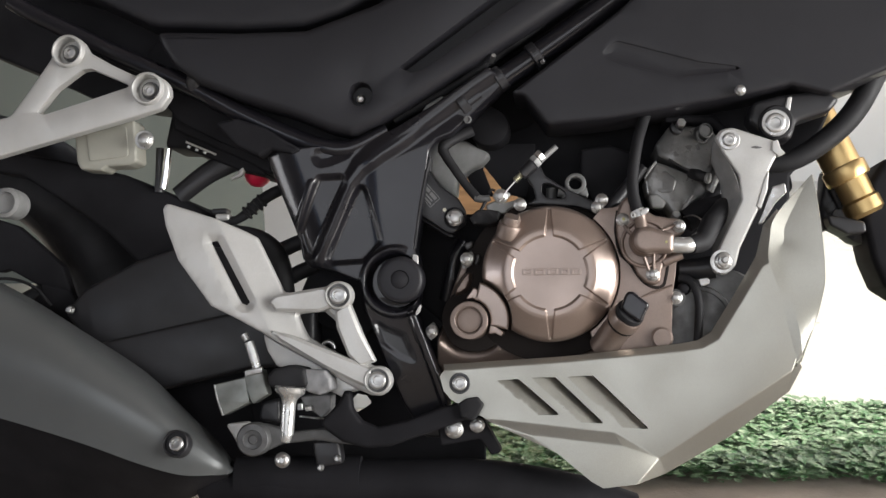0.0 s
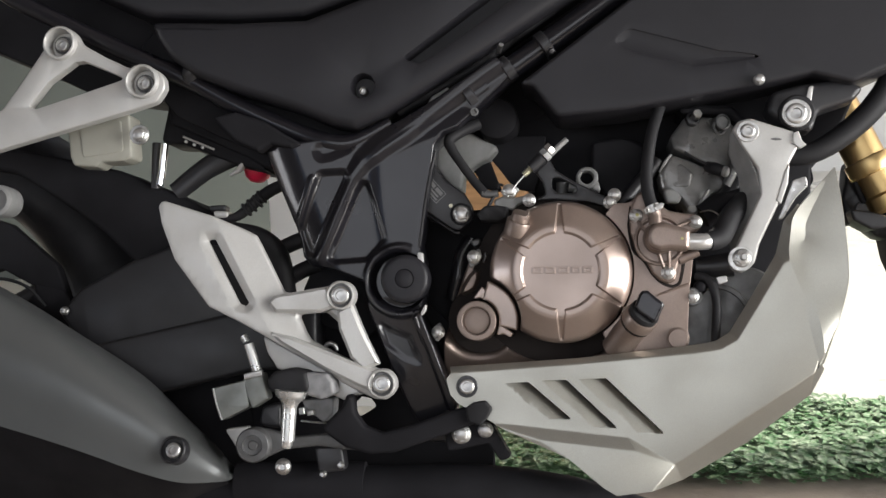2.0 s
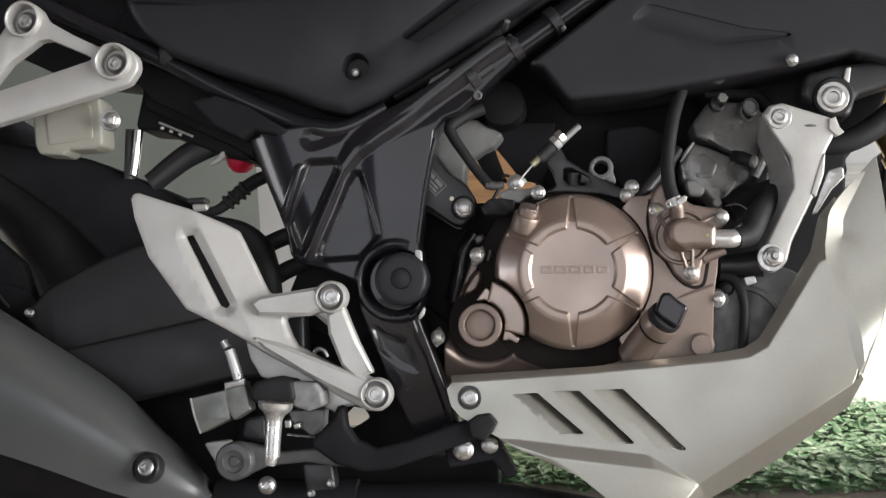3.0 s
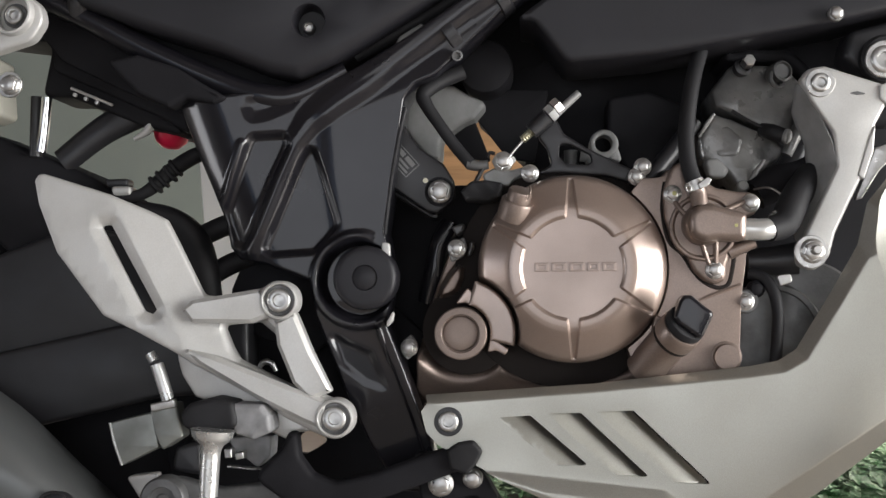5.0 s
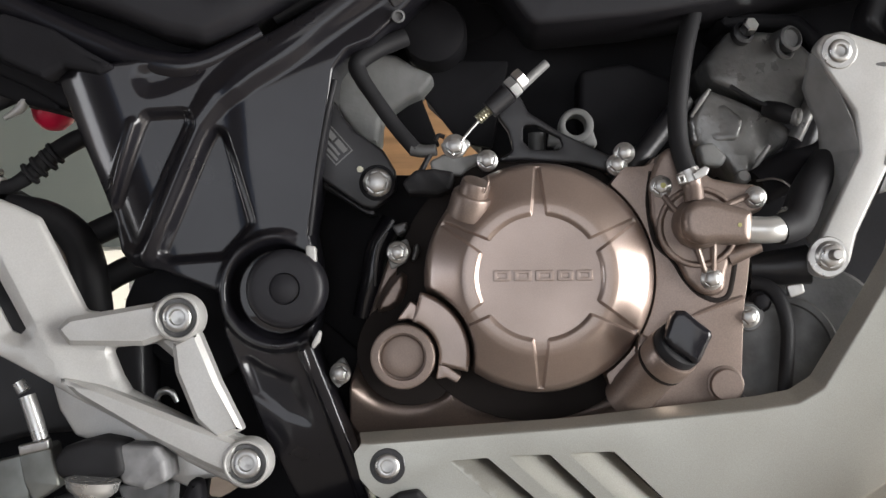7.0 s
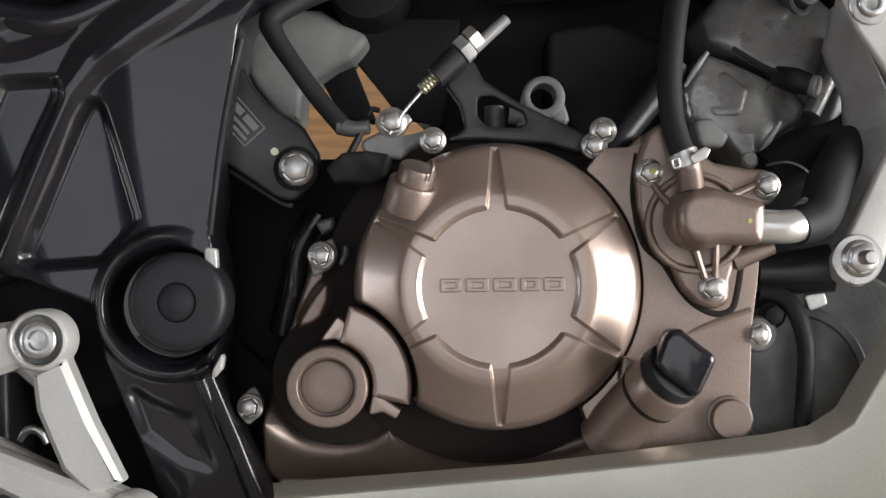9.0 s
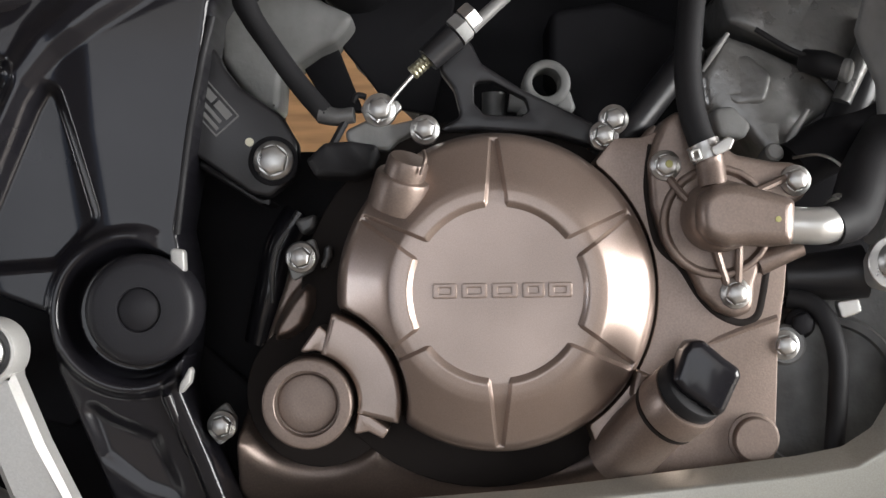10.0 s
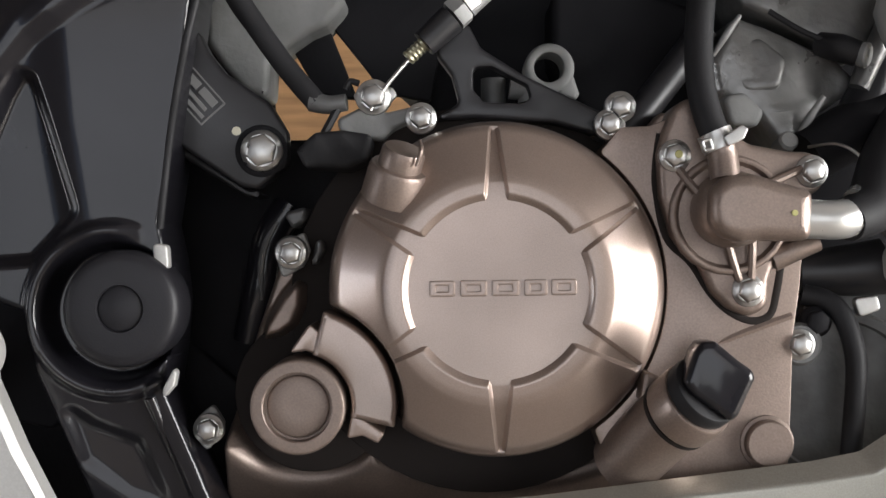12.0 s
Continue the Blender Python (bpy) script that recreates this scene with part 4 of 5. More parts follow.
FLANK = [(-247.1, 516.5), (-252, 501.2), (-262.6, 473)]
PIT = fillet(ccw([(-244, 547.6), (-224.3, 555.3), (-205.6, 552.4), (-212.2, 546.1), (-227.6, 539.9), (-239, 537.7)]), 5)


LEG_EDGE = [(-137.5, 377.6), (-125, 348.1), (-111.4, 308.9), (-101.4, 278.5), (-90.3, 252.9)]


def plate_depth(x, z):
    """Sunken pockets between rounded ridges, a flat front strip, a rolled rear flank and a lip round the pivot."""
    y = np.full(x.shape, 20.0)
    y += 6.0 * ease(inside(POCKET_LONG, x, z), -5.0, 3.0)
    y += 7.0 * ease(inside(POCKET_WEDGE, x, z), -4.5, 2.0)
    high = ease(z, 511, 557)
    wide = 9.5 + 6.5 * high
    y -= (3.4 + 1.6 * high) * ease(-along(RIDGE, x, z) / wide, -1, -0.12)
    y -= 2.4 * ease(inside(FRONT_STRIP, x, z), -15, 6)
    y -= 1.6 * ease(-along(FLANK, x, z), -5, -0.5)
    y += 2.6 * ease(inside(PIT, x, z), -7, 4)
    flank = [(-302.5, 563.7), (-254.3, 437.6)]
    (ax, az), (bx, bz) = flank
    d = ((bx - ax) * (z - az) - (bz - az) * (x - ax)) / math.hypot(bx - ax, bz - az)
    y += 0.010 * np.clip(34 - np.maximum(d, 0), 0, 34) ** 2 * ease(z, 390, 405)
    low = np.clip(398 - z, 0, None)
    y += 0.15 * low
    y += (2.4 + 0.07 * (z - 352)) * ease(inside(POCKET_LEG, x, z), -5.0, 2.5)
    y -= 3.2 * ease(-along(LEG_EDGE, x, z), -9, -6.2) * ease(z, 243, 257)
    px = np.hypot(x - PIVOT[0] + 3, z - PIVOT[2] - 1)
    ang = np.degrees(np.arctan2(z - PIVOT[2], x - PIVOT[0])) % 360
    lip = ease(ang, 70, 95) * (1 - ease(ang, 285, 310))
    y -= 4.6 * lip * ease(px, 27.0, 33.0) * (1 - ease(px, 34, 38.5))
    y += 10 * (1 - ease(px, 25.5, 29.5))
    return y


frame_plate = part("frame_plate", relief([(-304.2, 568.4), (-276.9, 552.8), (-246.2, 556.4), (-215.8, 554.7), (-184.6, 560.9), (-155.3, 575.6), (-120.8, 594.9), (-87.3, 616.9), (-62.2, 634.3), (-43.6, 619.6), (-56.9, 605.8), (-72, 591.8), (-85.2, 578.7), (-100.1, 564.6), (-114.9, 559.1), (-122.8, 547.9), (-126.1, 522.6), (-132, 484.3), (-137.8, 449.5), (-134.6, 433.4), (-133, 416.4), (-134.8, 397.4), (-137.5, 381.8), (-125.1, 348.9), (-111.4, 309.8), (-101.4, 279.5), (-90.3, 253.9), (-129.9, 253.8), (-151.3, 287.8), (-169.2, 328.2), (-182.9, 366), (-190.6, 387.2), (-193.9, 412.8), (-228.7, CZ + 5.8), (-250.4, 429.5), (-258.2, 439.1), (-261.8, 458.3), (-271.5, 482.1), (-283.4, 510.2), (-295.4, 540.7)],
        plate_depth, 58, 0.8, 2.6), GLOSS, bike, "glossy black pressed frame plate", angle=60)
part("pivot_cap", lathe([(23.8, -12), (23.8, 6), (23.1, 8.6), (21.4, 10.2), (18.6, 10.8), (9.6, 10.6), (9.1, 9.2), (8.3, 9.8), (0, 10.0)], (PIVOT[0] + 3, PIVOT[1] - 1, PIVOT[2] + 2.6), n=56), PLASTIC, frame_plate, "round black plastic pivot cap")
part("edge_flange", sweep([(-122.0, 19.6, 541.5), (-127.4, 19.2, 519.2), (-133.2, 19.2, 487.1), (-138.4, 19.6, 446.9)], 1.9, 12), RUBBER, frame_plate)
part("edge_flange", sweep([(-142.9, 20, 377.6), (-135.9, 28, 354.2), (-125.8, 40, 324.3), (-113.9, 50, 294.3)], [2.2, 2.8, 2.8, 2.4], 12), GLOSS, frame_plate)
# main tubes
part("subframe_web", slab([(-414, 652), (-330, 620), (-268, 592), (-205, 578), (-196, 552), (-262, 550), (-300, 545), (-352, 566), (-400, 590), (-418, 612)], 50, 56, 1.5, r=4), DARK, bike, "black subframe web under the tube")
part("main_tube", sweep([(-78.3, 34, 602.9), (-53.7, 34, 619.9), (-6.5, 36, 652.6), (40.8, 38, 686), (96.7, 42, 726.9)], 12.5, 18), GLOSS, bike, "black painted frame tube")
part("tube_collar", sweep([(-87.8, 33, 595.7), (-71.1, 33, 607.4)], 14.5, 18), GLOSS, bike)
part("subframe_tube", sweep([(-588, 34, 725.8), (-561.5, 34, 710.3), (-470.8, 34, 665.4), (-381.6, 34, 624), (-326.3, 34, 593.8)] + [(-265.8, 33, 565.4), (-232.2, 30, 554.1), (-204.3, 28, 553.6), (-167.3, 27, 572.1)], [9.5, 9.5, 9.5, 9.5, 9.5, 9.8, 10, 9.5, 7], 16), GLOSS, bike, "black painted subframe tube")
part("subframe_end", slab([(-351.0, 581.6), (-326.6, 585.8), (-296.2, 575.5), (-275.0, 562.0), (-256.3, 551.5), (-267.1, 547.0), (-288.8, 551.6), (-302.0, 544.7), (-326.3, 555.9)], 15, 34, 4, r=4, steps=4), DARK, bike, "black end piece of the subframe")
part("subframe_rail", slab([(-414.8, 618.5), (-396.9, 621.9), (-351.7, 596.4), (-298.5, 559.5), (-296.7, 529.4), (-325.5, 545.9), (-408.8, 583)], 56, 100, 4, r=5), DARK, bike)

# seat, side panels ----------------------------------------------------------
part("seat", slab([(-641.4, 766.4), (-159.2, 750.8), (-183.7, 717.1), (-218.7, 697.6), (-258.4, 685), (-328.7, 684.1), (-415.5, 689.3), (-426.9, 692.1), (-505.4, 729.9)], 22, 160, 8, r=12, cuts=40), PLASTIC, bike, "black vinyl seat edge")
side = part("side_panel", slab([(-416.7, 681.7), (-325.7, 677.7), (-253, 677.9), (-177.9, 704.1), (-109.3, 739.7), (66.9, 732.4), (17.6, 697.1), (-40.5, 659.5), (-98.6, 624), (-145.5, 594.5), (-177.1, 575.9), (-202.9, 565.5), (-227, 570.8), (-264.7, 586.8), (-319.5, 604.4), (-367.5, 623.1), (-395.5, 644), (-408.3, 662.5)], 12, 70, 9, r=16,
        holes=[([(-154.4, 634.3), (-138.5, 628), (-122.1, 636.4), (-2.9, 717.2), (-38.1, 718.6)], 20, 3, 2), (circle(-194.1, 607.5, 12.5), 16, 0, 2)]), PLASTIC, bike, "black textured plastic side panel")
socket_bolt(side, (-195.8, 25, 604.5), 4.6)
part("tank_shroud", slab([(-39.3, 605.3), (-25.9, 603.8), (-2.1, 572.3), (62.7, 577.2), (130.7, 587.4), (203.6, 599.7), (240.9, 607.9), (278.8, 597.2), (352, 627.9), (357.2, 726.5), (124.5, 736.6), (71.9, 688.2)], 14, 90, 4, r=10, cuts=20, shape=lambda x, z: 0.02 * max(0, 660 - z),
        holes=[([(52.4, 643.1), (68.5, 656.7), (152.7, 632.1), (202.7, 625), (130, 617.7), (73.8, 633.1)], 3, 9, 6)]), PLASTIC, bike, "black textured plastic tank shroud")
for p, s in (((-50.6, 30, 623.7), 1.0), ((-13.5, 32, 647.1), 1.1), ((-88.7, 30, 597.6), 1.15)):
    part("tube_clamp", lathe([(12.6 * s, -5), (13.7 * s, -4), (13.7 * s, 4), (12.6 * s, 5)], p, (0.82, 0, 0.57), 24), SATIN, bike)
part("clamp_screw", lathe([(2.6, -6), (2.6, 5), (0, 5.6)], (-57.5, 22, 643.4), (0.3, -0.8, 0.5), 12), ZINC, bike)
part("clamp_screw", lathe([(2.6, -6), (2.6, 5), (0, 5.6)], (-7.4, 22, 639.7), (0.3, -0.8, -0.4), 12), SATIN, bike)
part("loom", sweep([(-162.9, 40, 584.5), (-125.7, 40, 605.2), (-78, 42, 634.3), (-39.2, 44, 662.8), (-6.3, 46, 686.7)], [5, 6, 6, 6, 6], 12), RUBBER, bike, "black taped wiring loom")
part("loom_clip", slab([(-131.2, 592), (-127.2, 598.2), (-110.9, 607.6), (-109.2, 604.9), (-118.2, 597), (-129, 591.1)], 30, 40, 1, r=1), PALE, bike)
part("loom_clip", slab([(-91.5, 614.7), (-88, 619.9), (-72.9, 629.2), (-63.1, 632.6), (-67.6, 626.4), (-81.8, 617)], 30, 40, 1, r=1), CAST, bike)
part("rail_bump", lathe([(9, -8), (9, 3), (7, 6), (0, 7)], (-376.6, 28, 629.3), (0.3, -0.6, 0.8), 18), SATIN, bike)
part("tube_end", lathe([(4, -6), (4, 1), (2.6, 1.2), (2.4, -1), (0, -1)], (-83, 18, 579.4), (0.2, -1, -0.2), 16), CAST, bike)

HEEL_NX, HEEL_NZ = 0.893, 0.45  # across the fold of the heel guard
# rider's footrest bracket with heel guard ----------------------------------------
heel = part("footrest_bracket", slab([(-399.2, 488.9), (-396.7, 493.8), (-391.8, 494.3), (-371.1, 487.6), (-343.3, 478.7), (-313.3, 465.7), (-301, 459.3), (-294.2, 446.6), (-272.2, 402.7), (-263.6, 401.8), (-230.1, 406.9), (-220.4, 412.2), (-212.5, 412.5), (-204.6, 407.4), (-203.2, 396.5), (-202.4, 382), (-193, 355), (-182.6, 329.4), (-167.8, 323.2), (-161.6, 313), (-162.4, 302.4), (-170, 297.4), (-180.5, 298), (-191.6, 302.6), (-211.1, 312.4), (-236.4, 328.8), (-294.1, 362.1), (-319.5, 375.6), (-346, 388.3), (-381.7, 435.4), (-395.8, 471.3)],
        0, 7, 2.2, r=5, steps=2, cuts=7, creases=[((-332.8, 462.7), (-280.1, 358.2))], shape=lambda x, z: 0.32 * min(26.0, max(0.0, HEEL_NX * (x + 332.8) + HEEL_NZ * (z - 462.7))), holes=[
        ([(-348.7, 455), (-341, 455.7), (-306, 392.1), (-309.4, 388.8), (-315.3, 391.3)], None, 2, 0, (8.0, 4.5)),
        ([(-256.8, 380.2), (-229.6, 382.5), (-217.9, 372.5), (-193.5, 334.8), (-198.9, 332.3), (-244.8, 355.2), (-249.9, 363.6)], None, 3, 0, (4.5, 5.0))]), ALLOY, bike, "bare aluminium footrest bracket with slotted heel guard")
part("footrest_hanger", slab([(-296.5, 362.2), (-281, 352.5), (-235.8, 328.4), (-199.5, 307.5), (-193.1, 302), (-205, 300.3), (-211.2, 295.3), (-222.7, 300.4), (-244.3, 314.6), (-280.9, 327.2), (-290.9, 342.8)], 17, 28, 2, r=4), ALLOY, heel)
part("arm", slab([(-285.1, 392.2), (-277.5, 399.1), (-225.2, 407.4), (-217.3, 387.2), (-233.0, 381.9), (-277.3, 382.5)], -6, 8, 3.0, r=2, steps=1), ALLOY, heel)
part("arm", slab([(-284.2, 364.1), (-274, 361.5), (-260.5, 358.5), (-201.7, 335.3), (-190.0, 331.3), (-176.4, 325.6), (-180.2, 304.6), (-197.8, 312.1), (-229.0, 327.5), (-272.3, 352.6)], -6, 8, 3.0, r=2, steps=1), ALLOY, heel)
part("arm", slab([(-216.4, 383.4), (-201.0, 390.3), (-188.5, 360.4), (-174.4, 332.2), (-190.0, 326.3), (-202.7, 338.1), (-214.3, 365.7)], -5, 8, 3.0, r=2, steps=1), ALLOY, heel)
for p in ((-212.4, 0, 398.4), (-172, 0, 313.2)):
    part("boss", lathe([(14.4, 9), (14.4, -5), (13.4, -7), (12.2, -7.4), (11.6, -6.6), (11.4, -3.2)][::-1], p, (0, 1, 0), 40), ALLOY, heel)
    washer(heel, (p[0], p[1] - 3.2, p[2]), 11.6, 5.0, 1.4, CAST)
    socket_bolt(heel, (p[0], p[1] - 3.6, p[2]), 8.8)

# footrest, brake gear --------------------------------------------------------------
DULLZINC = material("dull_zinc_plate", (0.3, 0.31, 0.29), 0.42, 0.75, 0.0, 0.00004, 0.001, 0.2, 0.02, 0.08)
GREYRUBBER = material("plain_grey_rubber", (0.23, 0.23, 0.235), 0.45, 0, 0, 0.0001, 0.003, 0.3, 0.012, 0.1)
peg = part("footrest", slab([(-283.2, 317.1), (-276.5, 324.7), (-260.1, 328.7), (-243.7, 325.5), (-240.3, 307.1), (-270.3, 303.7), (-280.8, 307.1)], -14, 20, 4, r=6), RUBBER, bike, "folding footrest with grey rubber")
part("rubber_pad", slab([(-248.9, 324.4), (-224.4, 323.4), (-218.6, 315.6), (-216.6, 304), (-230.4, 298.4), (-244.2, 302.8)], -11, 18, 3, r=4, cuts=6, shape=lambda x, z: 0.35 * math.sin(x * 0.5) * math.sin(z * 0.4)), GREYRUBBER, peg, "grey rubber pad")
part("feeler", sweep([(-255.8, -24, 307.1), (-256.3, -24, 301.6), (-256.8, -24, 296.6), (-257.3, -24, 291.2), (-258.3, -24, 275.2), (-259.1, -24, 260.3)], [15.6, 14.2, 8.6, 7.0, 6.9, 6.6], 28, curve=3), BRUSHED, peg, "polished feeler bolt under the footrest")
part("tip", lathe([(5.6, -5), (5.6, 3), (4.4, 6), (0, 7)], (-259.7, -24, 259.2), (-0.15, 0, -1), 16), BRUSHED, peg)
part("ball_end", lathe([(0, -8), (4, -7), (7, -4), (8, 0), (7.4, 3), (5.6, 5.4), (3.4, 6), (2.6, 4.8), (0, 4.8)], (-267.2, -8, 234), n=24), ZINC, bike, "zinc-plated ball end")
brake = part("brake_cylinder", slab([(-345.8, 307.8), (-313, 315.9), (-307.9, 289.5), (-336.4, 275.7), (-342, 290.5)], 16, 34, 1.2, r=2), DULLZINC, bike, "dull metal brake switch plate")
part("plate_edge", sweep([(-345.8, 16, 307.8), (-342, 16, 291.7), (-336.3, 16, 276.2)], 1.1, 8), ZINC, brake)
part("push_rod", sweep([(-309.3, 14, 351.6), (-305, 14, 338.9), (-300.6, 14, 325.2)], 5.0, 14, curve=0), BRUSHED, brake)
part("rod_tip", sweep([(-314.8, 14, 359.7), (-311.1, 14, 354)], 4.0, 12, curve=0), BRUSHED, brake)
part("clevis", slab([(-313.1, 318.2), (-293.5, 323.9), (-287.4, 298.2), (-303.7, 287.9), (-309.3, 299.8)], 9, 26, 2.0, r=2.5), DULLZINC, brake)
part("clevis_fold", slab([(-311.9, 322.5), (-293.7, 326.5), (-292.4, 320.3), (-310.7, 316.3)], 6, 12, 1.2, r=1), ZINC, brake)
part("lever_link", slab([(-257.7, 288.9), (-251.9, 289.5), (-251.3, 282.6), (-257.2, 282.1)], 12, 22, 1, r=1), ZINC, bike)
part("lever_link", slab([(-249.6, 286), (-243.1, 287.2), (-242.5, 282.1), (-248.9, 281)], 12, 22, 1, r=1), ZINC, bike)
part("hinge_block", slab([(-257.3, 296.2), (-224.3, 298.6), (-225.4, 282.6), (-234.8, 273.5), (-243.1, 280.3), (-251.9, 282.5)], 22, 46, 2, r=3), GREYRUBBER, bike, "grey footrest hinge block")
part("return_spring", sweep([(x + 2.6 * math.sin(i * 1.3), y + 2.6 * math.cos(i * 1.3), z) for i, (x, y, z) in enumerate([tuple(Vector(p).lerp(Vector(q), k / 30)) for p, q in [[(-256.2, 18, 275.9), (-233.9, 18, 273.7)]] for k in range(31)])], 0.8, 6, curve=2), ZINC, bike, "small steel return spring")
lever = part("brake_pedal", slab([(-233.3, 269.1), (-212.7, 290.6), (-207.1, 303), (-200.6, 301.9), (-198.9, 285.1), (-189.5, 272.2), (-173.6, 266.3), (-143.9, 273.2), (-109.9, 285.7), (-84, 293.6), (-72.7, 291.5), (-77.3, 277.1), (-120.9, 261.1), (-160.5, 247.4), (-184.5, 245.5), (-208.7, 251.5)], 0, 14, 4, r=8), DARK, bike, "black rear brake pedal")
part("toe_pad", slab([(-91.3, 290.7), (-83.4, 295.7), (-72.2, 297.5), (-65.5, 289.8), (-70.1, 281), (-76.8, 273.2), (-89, 277.4)], -6, 12, 2.5, r=4), RUBBER, lever)
part("rear_arm", slab([(-307.1, 267.3), (-290.7, 268.6), (-259.9, 261.2), (-228.2, 264.6), (-190.2, 255), (-184.5, 247.1), (-213.3, 249.2), (-236.5, 252.4), (-271.4, 248.7), (-288.9, 240.6), (-306.4, 237.1)], 8, 18, 3, r=8), CAST, lever)
part("pivot", lathe([(17, -10), (17, 5), (15.5, 7), (10, 7.4), (9.2, 5.4), (5, 5), (4, 6), (0, 6)], (-299.7, 4, 253.4)), CAST, lever, "black pedal pivot with a bolt")
part("pedal_bracket", slab([(-335.1, 267.3), (-309.4, 270.4), (-315.4, 247.4), (-309.3, 236), (-316.5, 239.3)], 20, 30, 1.5, r=3), ALLOY, bike, "bare aluminium pedal bracket")
part("switch_body", slab([(-298.3, 289), (-278.1, 294.8), (-277.8, 267.3), (-301.6, 270.7)], 24, 60, 4, r=6), SATIN, bike, "black brake light switch")
part("pipe_clip", slab([(-242, 250.9), (-214.1, 252.2), (-210.5, 228.5), (-237.1, 225)], 12, 30, 3, r=4), SATIN, bike)
hex_bolt(bike, (-232.6, 11, 225.0), 2.4, 3.6)
hex_bolt(bike, (-215.2, 11, 234.2), 2.4, 3.6)
part("brake_hose_end", sweep([(-238.4, 40, 346.2), (-235.5, 40, 350.7), (-231.3, 40, 351.9), (-227.6, 40, 349.9), (-224.7, 40, 344.6)], [1.6, 2.2, 2.4, 2.2, 1.6], 10), ZINC, bike, "bright metal end of the brake hose")

# passenger footrest stay --------------------------------------------------------
stay = part("passenger_stay", slab([(-395.9, 621.2), (-393.2, 609), (-402.6, 594.9), (-430.5, 586.5), (-516.2, 563.8), (-582.7, 546.1), (-620.1, 536.9), (-622, 579.9), (-567.9, 590.2), (-544.2, 622.5), (-522.7, 653.6), (-520.7, 668.1), (-505.9, 676.3), (-490.8, 669.7), (-484.5, 658), (-456.3, 642), (-432, 630.5), (-418.1, 632), (-404, 628.5)], 0, 12, 2.4, r=13,
        holes=[(circle(-417.1, 615.6, 13.6), 10, 0, 0), (circle(-504.7, 657.9, 13.6), 10, 0, 0), ([(-489.9, 638.1), (-480, 639), (-435, 619.7), (-486.4, 604.1), (-530.7, 591.2), (-538.3, 593.2), (-517.9, 618.2)], None, 3, 0)]), ALLOY, bike, "bare aluminium passenger footrest stay")
for p in ((-417.1, 0, 615.6), (-504.7, 0, 657.9)):
    part("boss", lathe([(17.5, 9), (17.5, -4), (16.4, -6), (15.0, -6.4), (14, -5), (13.8, 3)][::-1], p, (0, 1, 0), 40, caps=False), ALLOY, stay)
    washer(stay, (p[0] + 1, p[1] + 4, p[2] - 1), 9.4, 4.5, 1.2, CAST)
    socket_bolt(stay, (p[0] + 1, p[1] + 3, p[2] - 1), 7.0)
part("tail_tray", slab([(-695.7, 803.2), (-342.3, 790.7), (-336.1, 689.7), (-394, 639.6), (-421.5, 613.7), (-515.2, 627.1), (-546.4, 642.2), (-570.2, 653.3), (-635.4, 680.4), (-691.3, 704.9)], 90, 160, 4, r=5), DARK, bike, "black tail tray")
reservoir = part("brake_fluid_reservoir", slab([(-510.7, 582.3), (-492.4, 585.6), (-453.5, 593.4), (-443.3, 588.3), (-439.7, 544.1), (-449.7, 540.6), (-472.3, 539.8), (-478.4, 535), (-502.5, 536.6), (-506.5, 545.9)], 30, 60, 2.6, r=5), MILKY, bike, "milky plastic brake fluid reservoir")
part("moulded_step", slab([(-496.8, 575.4), (-451.6, 583.1), (-448.4, 550), (-492.1, 544.7)], 29, 40, 1.0, r=4), MILKY, reservoir)
washer(bike, (-427.1, 20, 565.3), 10, 4, 3.0)
hex_bolt(bike, (-426, 17, 564.9), 5.5, 8)

# rear end -----------------------------------------------------------------------
part("swingarm", slab([(-530.5, 384.5), (-506.8, 410.3), (-450.1, 439.5), (-394.5, 458.7), (-318, 449), (-290, 412), (-290, 386), (-324.1, 378), (-495.7, 341)], 60, 100, 5, r=8), SATIN, bike, "satin black box-section swingarm")
part("swingarm_guard", slab([(-494.1, 349.4), (-321.8, 387.1), (-249.9, 391.4), (-249.2, 328.6), (-320.7, 323.1), (-421.8, 300.1)], 54, 96, 4, r=6), SATIN, bike, "black lower swingarm cover")
part("hugger", slab([(-660.4, 564.9), (-587.8, 562.2), (-541.4, 553.9), (-469.2, 536.8), (-389.3, 503), (-321.8, 463.7), (-311.4, 424.8), (-397.7, 445.7), (-447.3, 433.9), (-486.9, 471.7), (-539.9, 507.6), (-587, 536.6), (-659.7, 550.6)], 70, 130, 5, r=8), DARK, bike, "black plastic rear hugger")
part("axle_rubber", lathe([(16, -20), (17, 0), (16, 6), (12, 8), (11, 4), (0, 3)], (-582.8, 30, 501.3)), PALE, bike, "grey round silencer mount")
# two black slabs added to darken the open area inside the rear wheel
part("swingarm_end_fill", slab([(-566.2, 417.7), (-533.3, 409.9), (-489.5, 355), (-511.9, 347.6), (-551.9, 380), (-574.7, 396.4), (-564.6, 407.6)], 76, 90, 2, r=3), DARK, bike, "black fill added beside the swingarm end")
part("wheel_gap_fill", slab([(-675.8, 506.4), (-595.9, 481.8), (-541.4, 436.5), (-527.2, 398.7), (-569.7, 415.2), (-603.6, 432.9), (-614.1, 429.9), (-672.6, 435.4)], 78, 92, 2, r=4), DARK, bike, "black fill added over the rear wheel gap")
part("drain_hose", sweep([(-625.4, 66, 420.5), (-594.6, 66, 421.4), (-567.7, 66, 412.2), (-549.5, 70, 392.3)], 1.8, 8), RUBBER, bike)
hex_bolt(bike, (-520.2, 54, 386.8), 3.2, 4.6)


